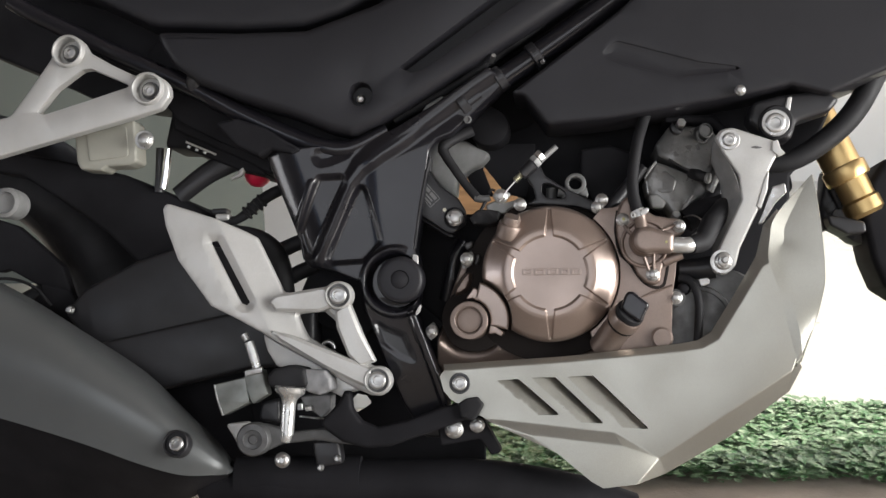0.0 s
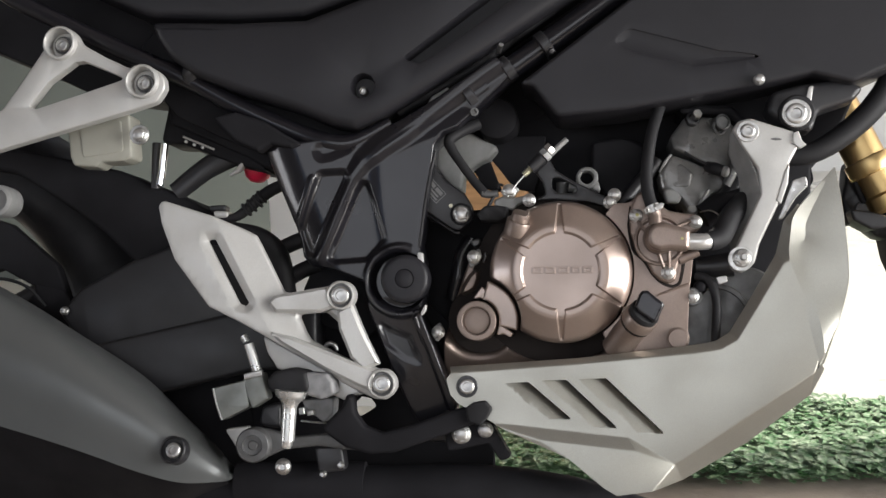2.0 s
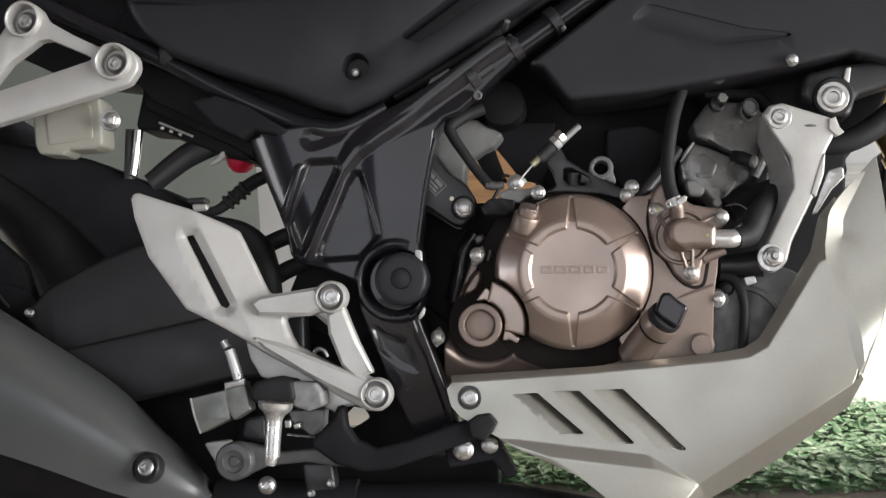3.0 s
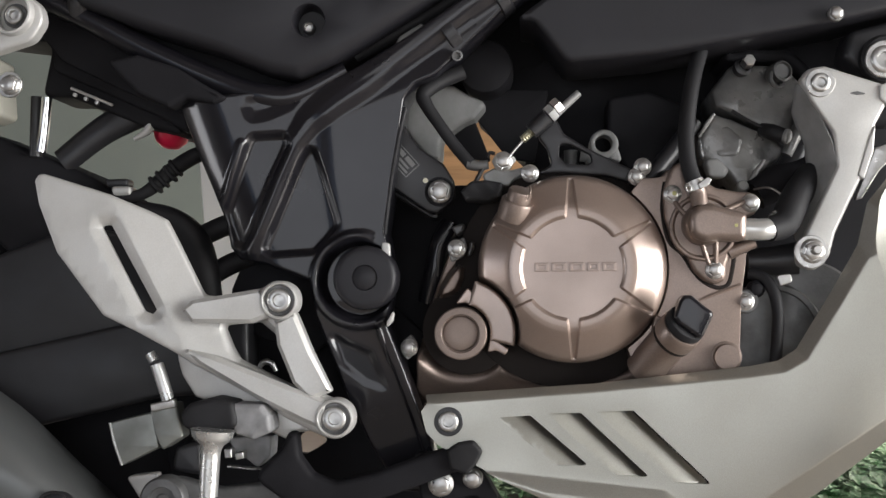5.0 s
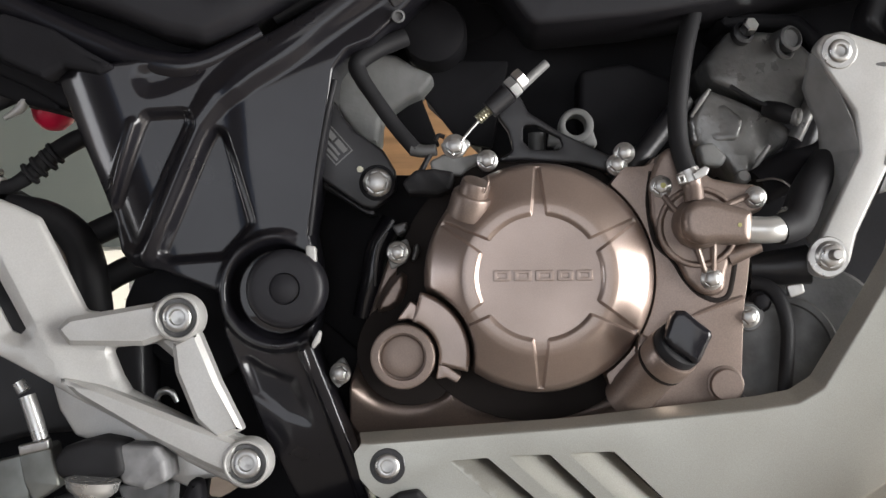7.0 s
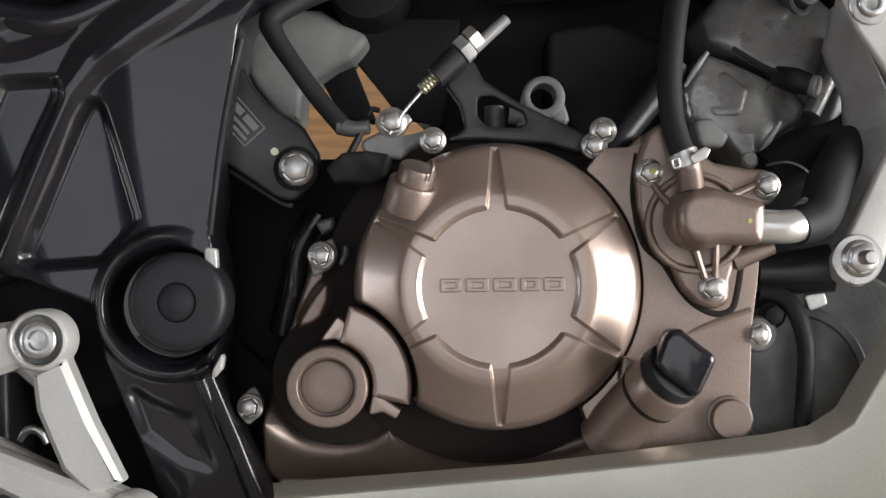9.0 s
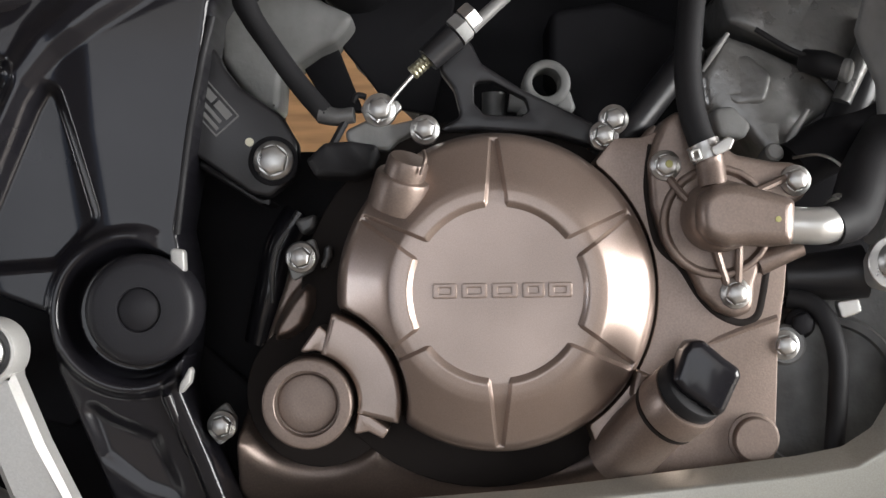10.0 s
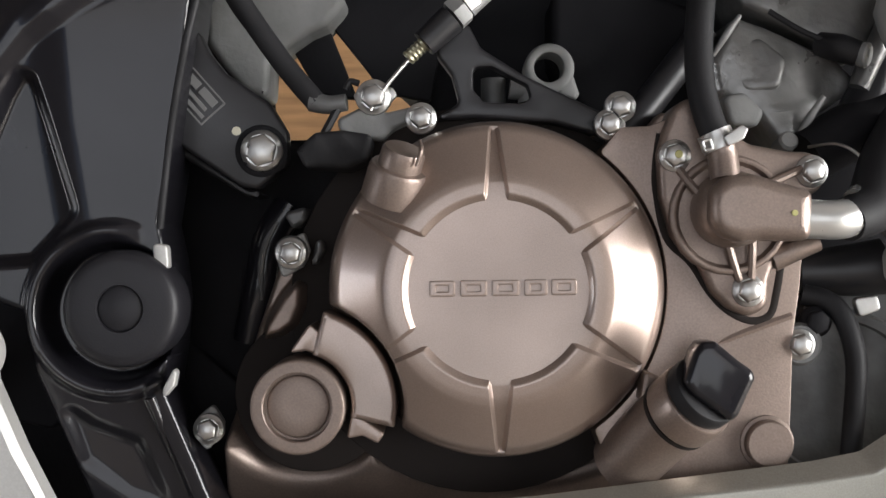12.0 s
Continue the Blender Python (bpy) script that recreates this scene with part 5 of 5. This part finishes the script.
def torus_tyre(x, y, z, big, small, n=64, k=20):
    bm = bmesh.new()
    rings = []
    for i in range(n):
        a = 2 * math.pi * i / n
        rings.append([bm.verts.new(((x + math.cos(a) * (big + small * 0.82 * math.cos(2 * math.pi * j / k))) * MM, (y + small * math.sin(2 * math.pi * j / k)) * MM,
                                    (z + math.sin(a) * (big + small * 0.82 * math.cos(2 * math.pi * j / k))) * MM)) for j in range(k)])
    for i in range(n):
        bridge(bm, rings[i], rings[(i + 1) % n])
    return bm


for x in (-742, 735):
    w = part("wheel", lathe([(30, -40), (30, 40), (20, 44), (0, 44)], (x, 172, 338)), SATIN, bike, "black alloy motorcycle wheel")
    part("tyre", torus_tyre(x, 172, 338, 247, 64), RUBBER, w, "black road tyre")
    part("rim", lathe([(208, -45), (214, -48), (205, -30), (200, 0), (205, 30), (214, 48), (208, 45), (196, 30), (192, 0), (196, -30), (208, -45)], (x, 172, 338), n=64, caps=False), SATIN, w)
    for k in range(5):
        a = 0.5 + 2 * math.pi * k / 5
        part("spoke", sweep([(x + 25 * math.cos(a), 172, 338 + 25 * math.sin(a)), (x + 200 * math.cos(a), 172, 338 + 200 * math.sin(a))], [15, 10], 10), SATIN, w)


def loft(sections, bm=None):
    """Skins closed sections of equal length."""
    bm = bm or bmesh.new()
    rs = [[bm.verts.new(Vector(p) * MM) for p in s] for s in sections]
    for a, b in zip(rs, rs[1:]):
        bridge(bm, a, b)
    bm.faces.new(rs[0])
    bm.faces.new(rs[-1])
    return bm


# silencer: five edges from its mouth to its tapered front
edge_top = [(-651.2, 40, 442.9), (-568.1, 40, 403.9), (-496.8, 40, 362.3), (-427, 40, 319.1), (-377.3, 40, 274), (-344.6, 40, 244), (-333.4, 36, 223.6)]
edge_upper = [(-625, -5, 431.3), (-544, -8, 387.1), (-474.7, -10, 346.4), (-408, -10, 303.6), (-363.5, -8, 262.9), (-333.4, 0, 234.3), (-328, 14, 222.6)]
edge_side = [(-605.4, -34, 366.1), (-528.7, -36, 339), (-462.5, -36, 310.2), (-399.1, -32, 275.7), (-361.4, -22, 245.2), (-334.3, -8, 227.3), (-327.3, 8, 221)]
edge_lower = [(-604, -30, 288.2), (-528.5, -32, 268.8), (-462.5, -32, 249.7), (-405.3, -28, 229.9), (-367.4, -20, 219.4), (-338.8, -8, 218.2), (-328.4, 8, 217.6)]
edge_keel = [(-650.8, 60, 181), (-573.6, 60, 175.5), (-504.1, 60, 169.9), (-441.7, 60, 170.1), (-394.7, 50, 181.9), (-353.8, 40, 200.6), (-333.7, 30, 211.5)]
edge_base = [(-661.7, 80, 165.3), (-583.5, 80, 165.9), (-513.1, 80, 166), (-449.8, 80, 166.1), (-401.5, 80, 184.2), (-363.1, 70, 204), (-339.7, 50, 211.4)]
edges = [smooth_path(e, 5) for e in (edge_top, edge_upper, edge_side, edge_lower, edge_keel, edge_base)]
inner = [Vector((p.x, 70, p.z)) for p in edges[3]]
bm = loft([list(smooth_path([edges[k][i] for k in range(4)], 6)) + [inner[i]] for i in range(len(inner))])
bmesh.ops.recalc_face_normals(bm, faces=bm.faces[:])
sil = part("silencer", bm, EXHAUST, bike, "dark grey heat-painted exhaust silencer", angle=60)
# the lower part of the silencer is black instead of its grey
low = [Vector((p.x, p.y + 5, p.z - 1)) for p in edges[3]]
part("underside", loft([[low[i], edges[4][i], edges[5][i], inner[i] - Vector((0, 0, 1))] for i in range(len(inner))]), DARK, sil, "black underside", angle=60)
part("bolt_cup", lathe([(13.5, -10), (13.5, 1.0), (12.6, 1.8), (11.6, 1.2), (11.2, -2), (0, -2)], (-368.4, -34, 251.7), (-0.1, -1, 0.2)), SATIN, sil)
socket_bolt(sil, (-367.2, -34, 251.2), 7.4, axis=(-0.1, -1, 0.25))
part("exhaust_pipe", sweep([(-366.5, 50, 206.4), (-292.3, 45, 204.3), (-196.5, 45, 204.3), (-85, 45, 205.7), (7, 55, 193.1), (78, 70, 170.7)], [20, 24, 26, 27, 27, 27], 24), DARK, bike, "black exhaust pipe")
part("heat_shield", sweep([(-326.5, 38, 210.7), (-266, 36, 210.5), (-195.1, 36, 210.1)], [22, 24, 25], 20, squash=0.7), DARK, bike)

# wiring and rods behind the subframe ---------------------------------------------
part("chrome_rod", sweep([(-416.8, 62, 562.7), (-418.8, 62, 538.9), (-421.5, 62, 518.9)], 4.4, 14), CHROME, bike, "bright metal rod")
part("black_rod", sweep([(-426.4, 66, 564.4), (-427.2, 66, 515.5)], 5.0, 12), SATIN, bike)
part("rail_brace", sweep([(-408.2, 74, 511.8), (-375.3, 74, 536.6), (-340.3, 74, 554.9)], [11, 12, 14], 12, squash=0.5), SATIN, bike, "black subframe brace")
part("brace_edge", sweep([(-346, 66, 528.4), (-335.8, 66, 534.3), (-332.1, 66, 540.5)], [1.6, 3.4, 4], 10), ALLOY, bike)
part("battery_tray", slab([(-420.9, 563.9), (-409.8, 621), (-310.7, 543.1), (-304.1, 530.4), (-336, 537.8), (-351.9, 544.3), (-396.8, 562.6)], 62, 120, 4, r=6), DARK, bike, "black battery tray")
for p in ((-391.8, 60, 563.9), (-382.8, 60, 560.5), (-373.7, 60, 557.3)):
    part("tray_rivet", lathe([(1.6, 0), (1.6, 3), (0, 3.4)], p, n=10), ZINC, bike)
part("tray_edge", sweep([(-395.7, 60, 569.6), (-361.6, 60, 555.2)], 1.2, 8), ALLOY, bike)
part("red_cap", lathe([(0, -14), (8, -12), (13, -7), (15, 0), (13, 6), (0, 9)], (-325.3, 98, 537.9), (0.2, -0.4, 1), 24), RED, bike, "red plastic cap under the subframe")
boot = part("wire_boot", sweep([(-359.4, 56, 483), (-341.6, 56, 481.9), (-331.2, 56, 485.7), (-321.9, 58, 493.7), (-311.7, 60, 503.2), (-297.5, 66, 513.5), (-282.6, 70, 519.3)], [4, 4.5, 5, 6, 6.5, 6.5, 6], 14), RUBBER, bike, "black rubber wiring boot")
for p in ((-325.2, 57, 490.5), (-320, 58, 495), (-314, 59, 499.5), (-310, 60, 504)):
    part("boot_ring", lathe([(6.4, -1.8), (8.2, -0.9), (8.2, 0.9), (6.4, 1.8)], p, (0.75, 0, 0.6), 16), RUBBER, boot)
part("hose_union", slab([(-359.9, 489.4), (-343.6, 489.2), (-342.7, 482.1), (-357.2, 481.5)], 50, 66, 2.5, r=3), ALLOY, bike)
part("union_cap", slab([(-364.3, 495.1), (-346.2, 495.7), (-346.1, 489.4), (-363.4, 488.9)], 52, 66, 2, r=3), SATIN, bike)
part("rear_hose", sweep([(-342.2, 64, 470.1), (-314.6, 64, 463), (-297.3, 66, 447.9), (-289.4, 66, 427.5), (-284.8, 66, 396), (-278.8, 66, 369.1)], [9, 10, 12, 12, 12, 12], 14), RUBBER, bike, "black rubber hose behind the heel guard")
part("rear_hose", sweep([(-296.6, 74, 448.7), (-274.3, 74, 458.5), (-255.8, 74, 463.7)], 8.5, 14), RUBBER, bike)
part("rear_hose", sweep([(-287.2, 74, 417.8), (-269.6, 74, 427.6), (-251.2, 74, 434.1)], 8.5, 14), RUBBER, bike)
# added black slab that blocks the bright background below the frame plate
part("pivot_gap_fill", slab([(-262, 422), (-253, 437), (-201.3, 434), (-165.2, 383.9), (-201.7, 357.2), (-242.3, 367.4), (-270, 388), (-268, 408)], 72, 84, 2, r=4), DARK, bike, "black fill added under the pivot plate")
# added slab that darkens the gap between silencer and frame plate
part("under_swingarm", slab([(-452, 333), (-339.2, 362), (-271.9, 355), (-264.1, 234), (-331.8, 190), (-405.9, 190), (-430, 262)], 100, 150, 4, r=4), DARK, bike, "black fill added behind the swingarm")
# added backing that keeps the gap under the side panel dark
part("panel_backing", slab([(-455, 672), (-305.3, 583), (-217.2, 553), (-148, 568), (-130, 625), (-205.7, 655), (-335.8, 678), (-430, 700)], 82, 126, 3, r=6), DARK, bike, "black backing added behind the side panel")
part("inner_frame", slab([(-271.9, 409.6), (-171.9, 422), (-116, 372.5), (-107.8, 281.1), (-70.9, 252.4), (-71.1, 216.8), (-229.5, 209.2), (-310.2, 202.3), (-331, 291.7), (-324.3, 353.1), (-309.8, 375.3), (-271.5, 375.3)], 90, 97, 2, r=4,
        holes=[([(-218.9, 276.7), (-217, 289.4), (-210.2, 296), (-199.6, 294.1), (-193.9, 286.1), (-203.5, 279.6), (-211.1, 275.7)], None, 3, 0)]), DARK, bike, "black lower frame casting")

# skid plate -------------------------------------------------------------------
def beside(line, x, z):
    """Distance to the right of a line, looking along it."""
    (ax, az), (bx, bz) = line
    return ((x - ax) * (bz - az) - (z - az) * (bx - ax)) / math.hypot(bx - ax, bz - az)


VENTS = [[(-55.1, 313.2), (-31.5, 314.9), (9.4, 279.6), (-13.9, 279.5)], [(-20.3, 316.1), (4.7, 316.7), (52.3, 271.6), (27.6, 272.6)], [(14.2, 317.2), (41.8, 318.4), (95.9, 266.5), (68.7, 267.9)]]


def folded_plate():
    """Flat facets that meet in folds: main face, sloping top strip, ledge and foot below, chamfer under the front."""
    bm = bmesh.new()
    face = [(-110.1, 2, 317.5), (-105.4, 2, 323.6), (14.3, 2, 331.9), (124.3, 2, 342.2), (148.8, 2, 345.7), (164.2, 2, 354.3), (186, 2, 389.5), (207.2, 2, 424.8), (213.3, 2, 427.5), (225.9, 2, 392.7), (233, 2, 354.3), (237.5, 2, 335.5), (233.2, 2, 323.5), (170.4, 2, 281.7), (104.7, 2, 238.2), (61.6, 2, 262.8), (-63.9, 2, 275.5), (-98.6, 2, 294), (-106.5, 2, 302.9)]
    strip = [(-107.3, 9, 329.2), (14.3, 9, 337.1), (125.2, 9, 349.4), (144.4, 9, 353), (157.1, 9, 361), (180.7, 9, 398.7), (201.6, 9, 434.7), (209.4, 10, 465.4), (223.3, 11, 482)]
    upper = [(215.6, 4, 459.3), (220.8, 5, 474.3)]
    ledge = [(-60.2, 0.5, 272.1), (-22.2, -2.5, 259.9), (68.7, -4, 250.9)]
    foot = [(4.7, -3, 244), (38.4, -3.4, 216.3), (50.2, -3, 209.5), (82.9, -2, 213.6)]
    under = [(112.4, 20, 222.1), (173.4, 22, 257.7), (233.2, 22, 303.1), (244.5, 16, 326.5)]
    V = {}
    for key, pts in (("a", face), ("s", strip), ("u", upper), ("l", ledge), ("d", foot), ("e", under)):
        for i, p in enumerate(pts):
            V[key + str(i)] = bm.verts.new(Vector(p) * MM)
    rings = [[V["a%d" % i] for i in range(len(face))]]
    for v in VENTS:
        rings.append(ring(bm, fillet(ccw(v), 1.5), 2))
    cap(bm, rings)
    for f in ("a1 s0 s1 a2", "a2 s1 s2 a3", "a3 s2 s3 a4", "a4 s3 s4 a5", "a5 s4 s5 a6", "a6 s5 s6 a7", "a7 s6 s7 u0 a8", "u0 s7 s8 u1",
              "a16 a15 l2 l1 l0", "l0 l1 d0", "l1 l2 d0", "a15 a14 l2", "d0 l2 a14 d3 d2 d1", "a14 a13 e1 e0", "a13 a12 e2 e1", "a12 a11 e3 e2", "a14 e0 d3"):
        bm.faces.new([V[k] for k in f.split()])
    bmesh.ops.recalc_face_normals(bm, faces=bm.faces[:])
    folds = [e for e in bm.edges if len(e.link_faces) == 2 and e.calc_face_angle(0) > 0.12]
    bmesh.ops.bevel(bm, geom=folds, offset=3.0 * MM, segments=4, affect="EDGES", profile=0.5, clamp_overlap=True, loop_slide=False)
    bmesh.ops.recalc_face_normals(bm, faces=bm.faces[:])
    if sum(f.normal.y * f.calc_area() for f in bm.faces) > 0:
        bmesh.ops.reverse_faces(bm, faces=bm.faces[:])
    bmesh.ops.solidify(bm, geom=bm.faces[:], thickness=3.5 * MM)
    return bm


def front_wing():
    """Twisted band beyond the front fold, the wing panel that it turns into, and the wing's lip, turned back."""
    fold = [(251, 9, 509), (221, 5, 474.5), (214.8, 3.4, 453), (213.3, 2.2, 428), (223.6, 2, 394), (232.2, 2, 355), (237.4, 2, 334), (237.2, 3, 327)]
    crease = [(254.5, 8.6, 513), (231.5, 7.6, 468), (228.8, 6.6, 452), (226.4, 4.6, 437), (231.8, 2.2, 397), (239.5, 0.2, 366), (242.4, 1.4, 341), (238.4, 6, 328.5)]
    outer = [(257.5, 8, 515.5), (262, 5, 482), (264.6, 3.6, 452), (265.8, 2.8, 425), (264.8, 2.4, 405), (257.6, 3, 377), (249.4, 5, 353.5), (242.5, 10, 332)]
    back = [(x + 1.6, y + 13, z - 1) for x, y, z in outer]
    lines = [smooth_path(line, 5) for line in (fold, crease, outer, back)]
    bm = bmesh.new()
    rows = []
    for f, c, o, k in zip(*lines):
        f, c, o, k = (Vector(p) for p in (f, c, o, k))
        row = [f.lerp(c, i / 3) for i in range(3)]
        row += [c.lerp(o, i / 7) for i in range(7)]
        row += [o, o.lerp(k, 0.12) + Vector((0.7, 0, 0)), o.lerp(k, 0.4) + Vector((0.9, 0, 0)), k]
        rows.append([bm.verts.new(p * MM) for p in row])
    for a, b in zip(rows, rows[1:]):
        for i in range(len(a) - 1):
            bm.faces.new((a[i], a[i + 1], b[i + 1], b[i]))
    bmesh.ops.recalc_face_normals(bm, faces=bm.faces[:])
    if sum(f.normal.y * f.calc_area() for f in bm.faces) > 0:
        bmesh.ops.reverse_faces(bm, faces=bm.faces[:])
    bmesh.ops.solidify(bm, geom=bm.faces[:], thickness=2.5 * MM)
    return bm


skid = part("skid_plate", folded_plate(), SILVER, bike, "silver painted engine skid plate with three vents", angle=50)
part("front_wing", front_wing(), SILVER, skid, angle=11)
for v in VENTS:
    long_side = (v[0], v[3])
    wide = abs(beside(long_side, *v[1]))
    blade = [v[0], tuple(Vector(v[0]).lerp(Vector(v[1]), 0.92)), tuple(Vector(v[3]).lerp(Vector(v[2]), 0.92)), v[3]]
    part("louvre", slab(inset(ccw(blade), -0.6), 2.6, 4.4, 0.5, r=1.5, cuts=5, shape=lambda x, z: 9.0 * (max(0, abs(beside(long_side, x, z)) / wide)) ** 1.35), SILVER, skid)
# black backing paints the shade in the gaps beside the louvre blades
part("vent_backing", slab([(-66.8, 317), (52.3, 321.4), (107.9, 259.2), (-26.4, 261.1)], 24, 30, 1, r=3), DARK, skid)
washer(skid, (-90.2, 3, 310.4), 10.5, 5.0, 2.0, SATIN)
socket_bolt(skid, (-90.2, 2, 310.4), 7.4)

# brackets at the front of the engine ------------------------------------------
fb = part("front_bracket", slab([(165.1, 555.2), (170.9, 562.6), (182.1, 564.7), (222.6, 550.8), (230.1, 542.8), (226.6, 538.3), (217.5, 521.5), (207.9, 485.5), (187.5, 443.8), (183.1, 427), (172.5, 417), (161.3, 420.4), (160.6, 431.6), (179.8, 471), (189.9, 492.3), (187.6, 516.4), (172.4, 539.6)], 12, 24, 2.5, r=6), ALLOY, bike, "bare aluminium engine hanger bracket")
washer(fb, (178.9, 12, 552.1), 10.5, 5, 1.6)
socket_bolt(fb, (178.8, 11, 552), 7.0)
washer(fb, (169.8, 12, 430.5), 12, 5, 2.0)
hex_bolt(fb, (170.7, 10, 431), 6.4, 9.0)
part("stud", lathe([(3.4, -2), (3.4, 7.5), (2.6, 8.6), (0, 8.8)], (171.1, 4, 431.4), n=20), ZINC, fb)
washer(bike, (224.5, 14, 568.3), 13.5, 5, 3.0)
socket_bolt(bike, (224.2, 12, 567.9), 10.0)
part("grommet", lathe([(17, 0), (17, 8), (15, 10)], (226.2, 24, 570.1)), RUBBER, bike)
RIGHT_Z, RIGHT_X = zip(*reversed([(170.3, 545.6), (180.5, 527.2), (186.8, 506.3), (189.8, 494.8), (180.4, 467.6), (172.5, 447.1), (161.2, 434.4)]))
# same metal as the bracket; the greyer material paints its shaded side
part("side_flange", slab([(164.1, 557.4), (173.7, 542.4), (187.5, 510.8), (191.4, 494.1), (182, 466.9), (173.9, 443.7), (160.6, 435.6), (164.6, 461.8), (174.8, 492.8), (172.5, 511.1), (163.4, 534.8)], 14, 18, 1.0, r=5, cuts=4,
        shape=lambda x, z: 1.5 * max(0.0, float(np.interp(z, RIGHT_X, RIGHT_Z)) - x)), PALE, fb, "inner flange in a greyer tone for its shaded side")
part("tab", slab([(220.4, 549.2), (225.9, 551.4), (228.9, 542.2), (233.2, 537.6), (226.5, 534.3), (220.1, 540.1)], 10, 18, 1, r=1), ALLOY, fb)
part("peen_mark", sweep([(198, 12.4, 544.3), (204.9, 12.2, 544.1), (212.6, 12.4, 543.4)], [0.6, 1.6, 0.6], 8, squash=0.4), CAST, fb)

# ---------------------------------------------------------------- behind the motorcycle
TURF = material("green_plastic_leaves", (0.11, 0.24, 0.10), 0.36, 0, 0, 0.0, 0.004, 0.5, 0.014, 0.05, second=(0.44, 0.54, 0.38))
rng = random.Random(7)
verts, faces = [], []


def turf_strip(x0, x1, y0, y1, count):
    """A mat of small folded plastic leaves."""
    for _ in range(count):
        x, y = rng.uniform(x0, x1), rng.uniform(y0, y1)
        y += 0.012 * noise.noise((x * 9, 3, 0)) + 0.006 * noise.noise((x * 40, 7, 0))
        a = rng.uniform(0, 6.283)
        ln, wd = rng.uniform(0.014, 0.027), rng.uniform(0.0038, 0.0075)
        z = rng.uniform(0.006, 0.030) + 0.009 * noise.noise((x * 16, y * 16, 0))
        d, s = Vector((math.cos(a), math.sin(a), 0)), Vector((-math.sin(a), math.cos(a), 0))
        up = Vector((0, 0, rng.uniform(-0.3, 1.0)))
        o = Vector((x, y, z))
        m = o + (d + up * 0.6) * ln * 0.55
        e = o + (d + up * 0.3) * ln
        i = len(verts)
        verts.extend([o, m + s * wd - up * 0.001, m + Vector((0, 0, -0.0015)), m - s * wd, e])
        faces.extend([(i, i + 2, i + 1), (i, i + 3, i + 2), (i + 1, i + 2, i + 4), (i + 2, i + 3, i + 4)])


turf_strip(-0.22, 1.5, 0.505, 0.81, 30000)
me = bpy.data.meshes.new("artificial_turf")
me.from_pydata([tuple(v) for v in verts], [], faces)
me.materials.append(TURF)
turf = tagged(new("artificial_turf", me), "green artificial leaf turf strip on the floor", "artificial turf", "", "stuff")
part("turf_backing", box(-0.22, 1.5, 0.56, 0.80, 0.0, 0.008), material("dark_green_backing", (0.02, 0.05, 0.02), 0.8), turf)

crate = tagged(new("wooden_cabinet"), "light brown wooden cabinet standing behind the motorcycle", "cabinet")
part("side_board", box(-0.24, 0.01, 1.0, 1.02, 0.0, 0.80, bevel=0.003), WOOD, crate)
# added post that stands for the edge of a white wall
setting("wall_edge_post", box(-0.516, -0.323, 0.84, 0.94, 0.0, 1.1, bevel=0.004), WHITEPAINT, "white painted post added for the bright wall edge behind")
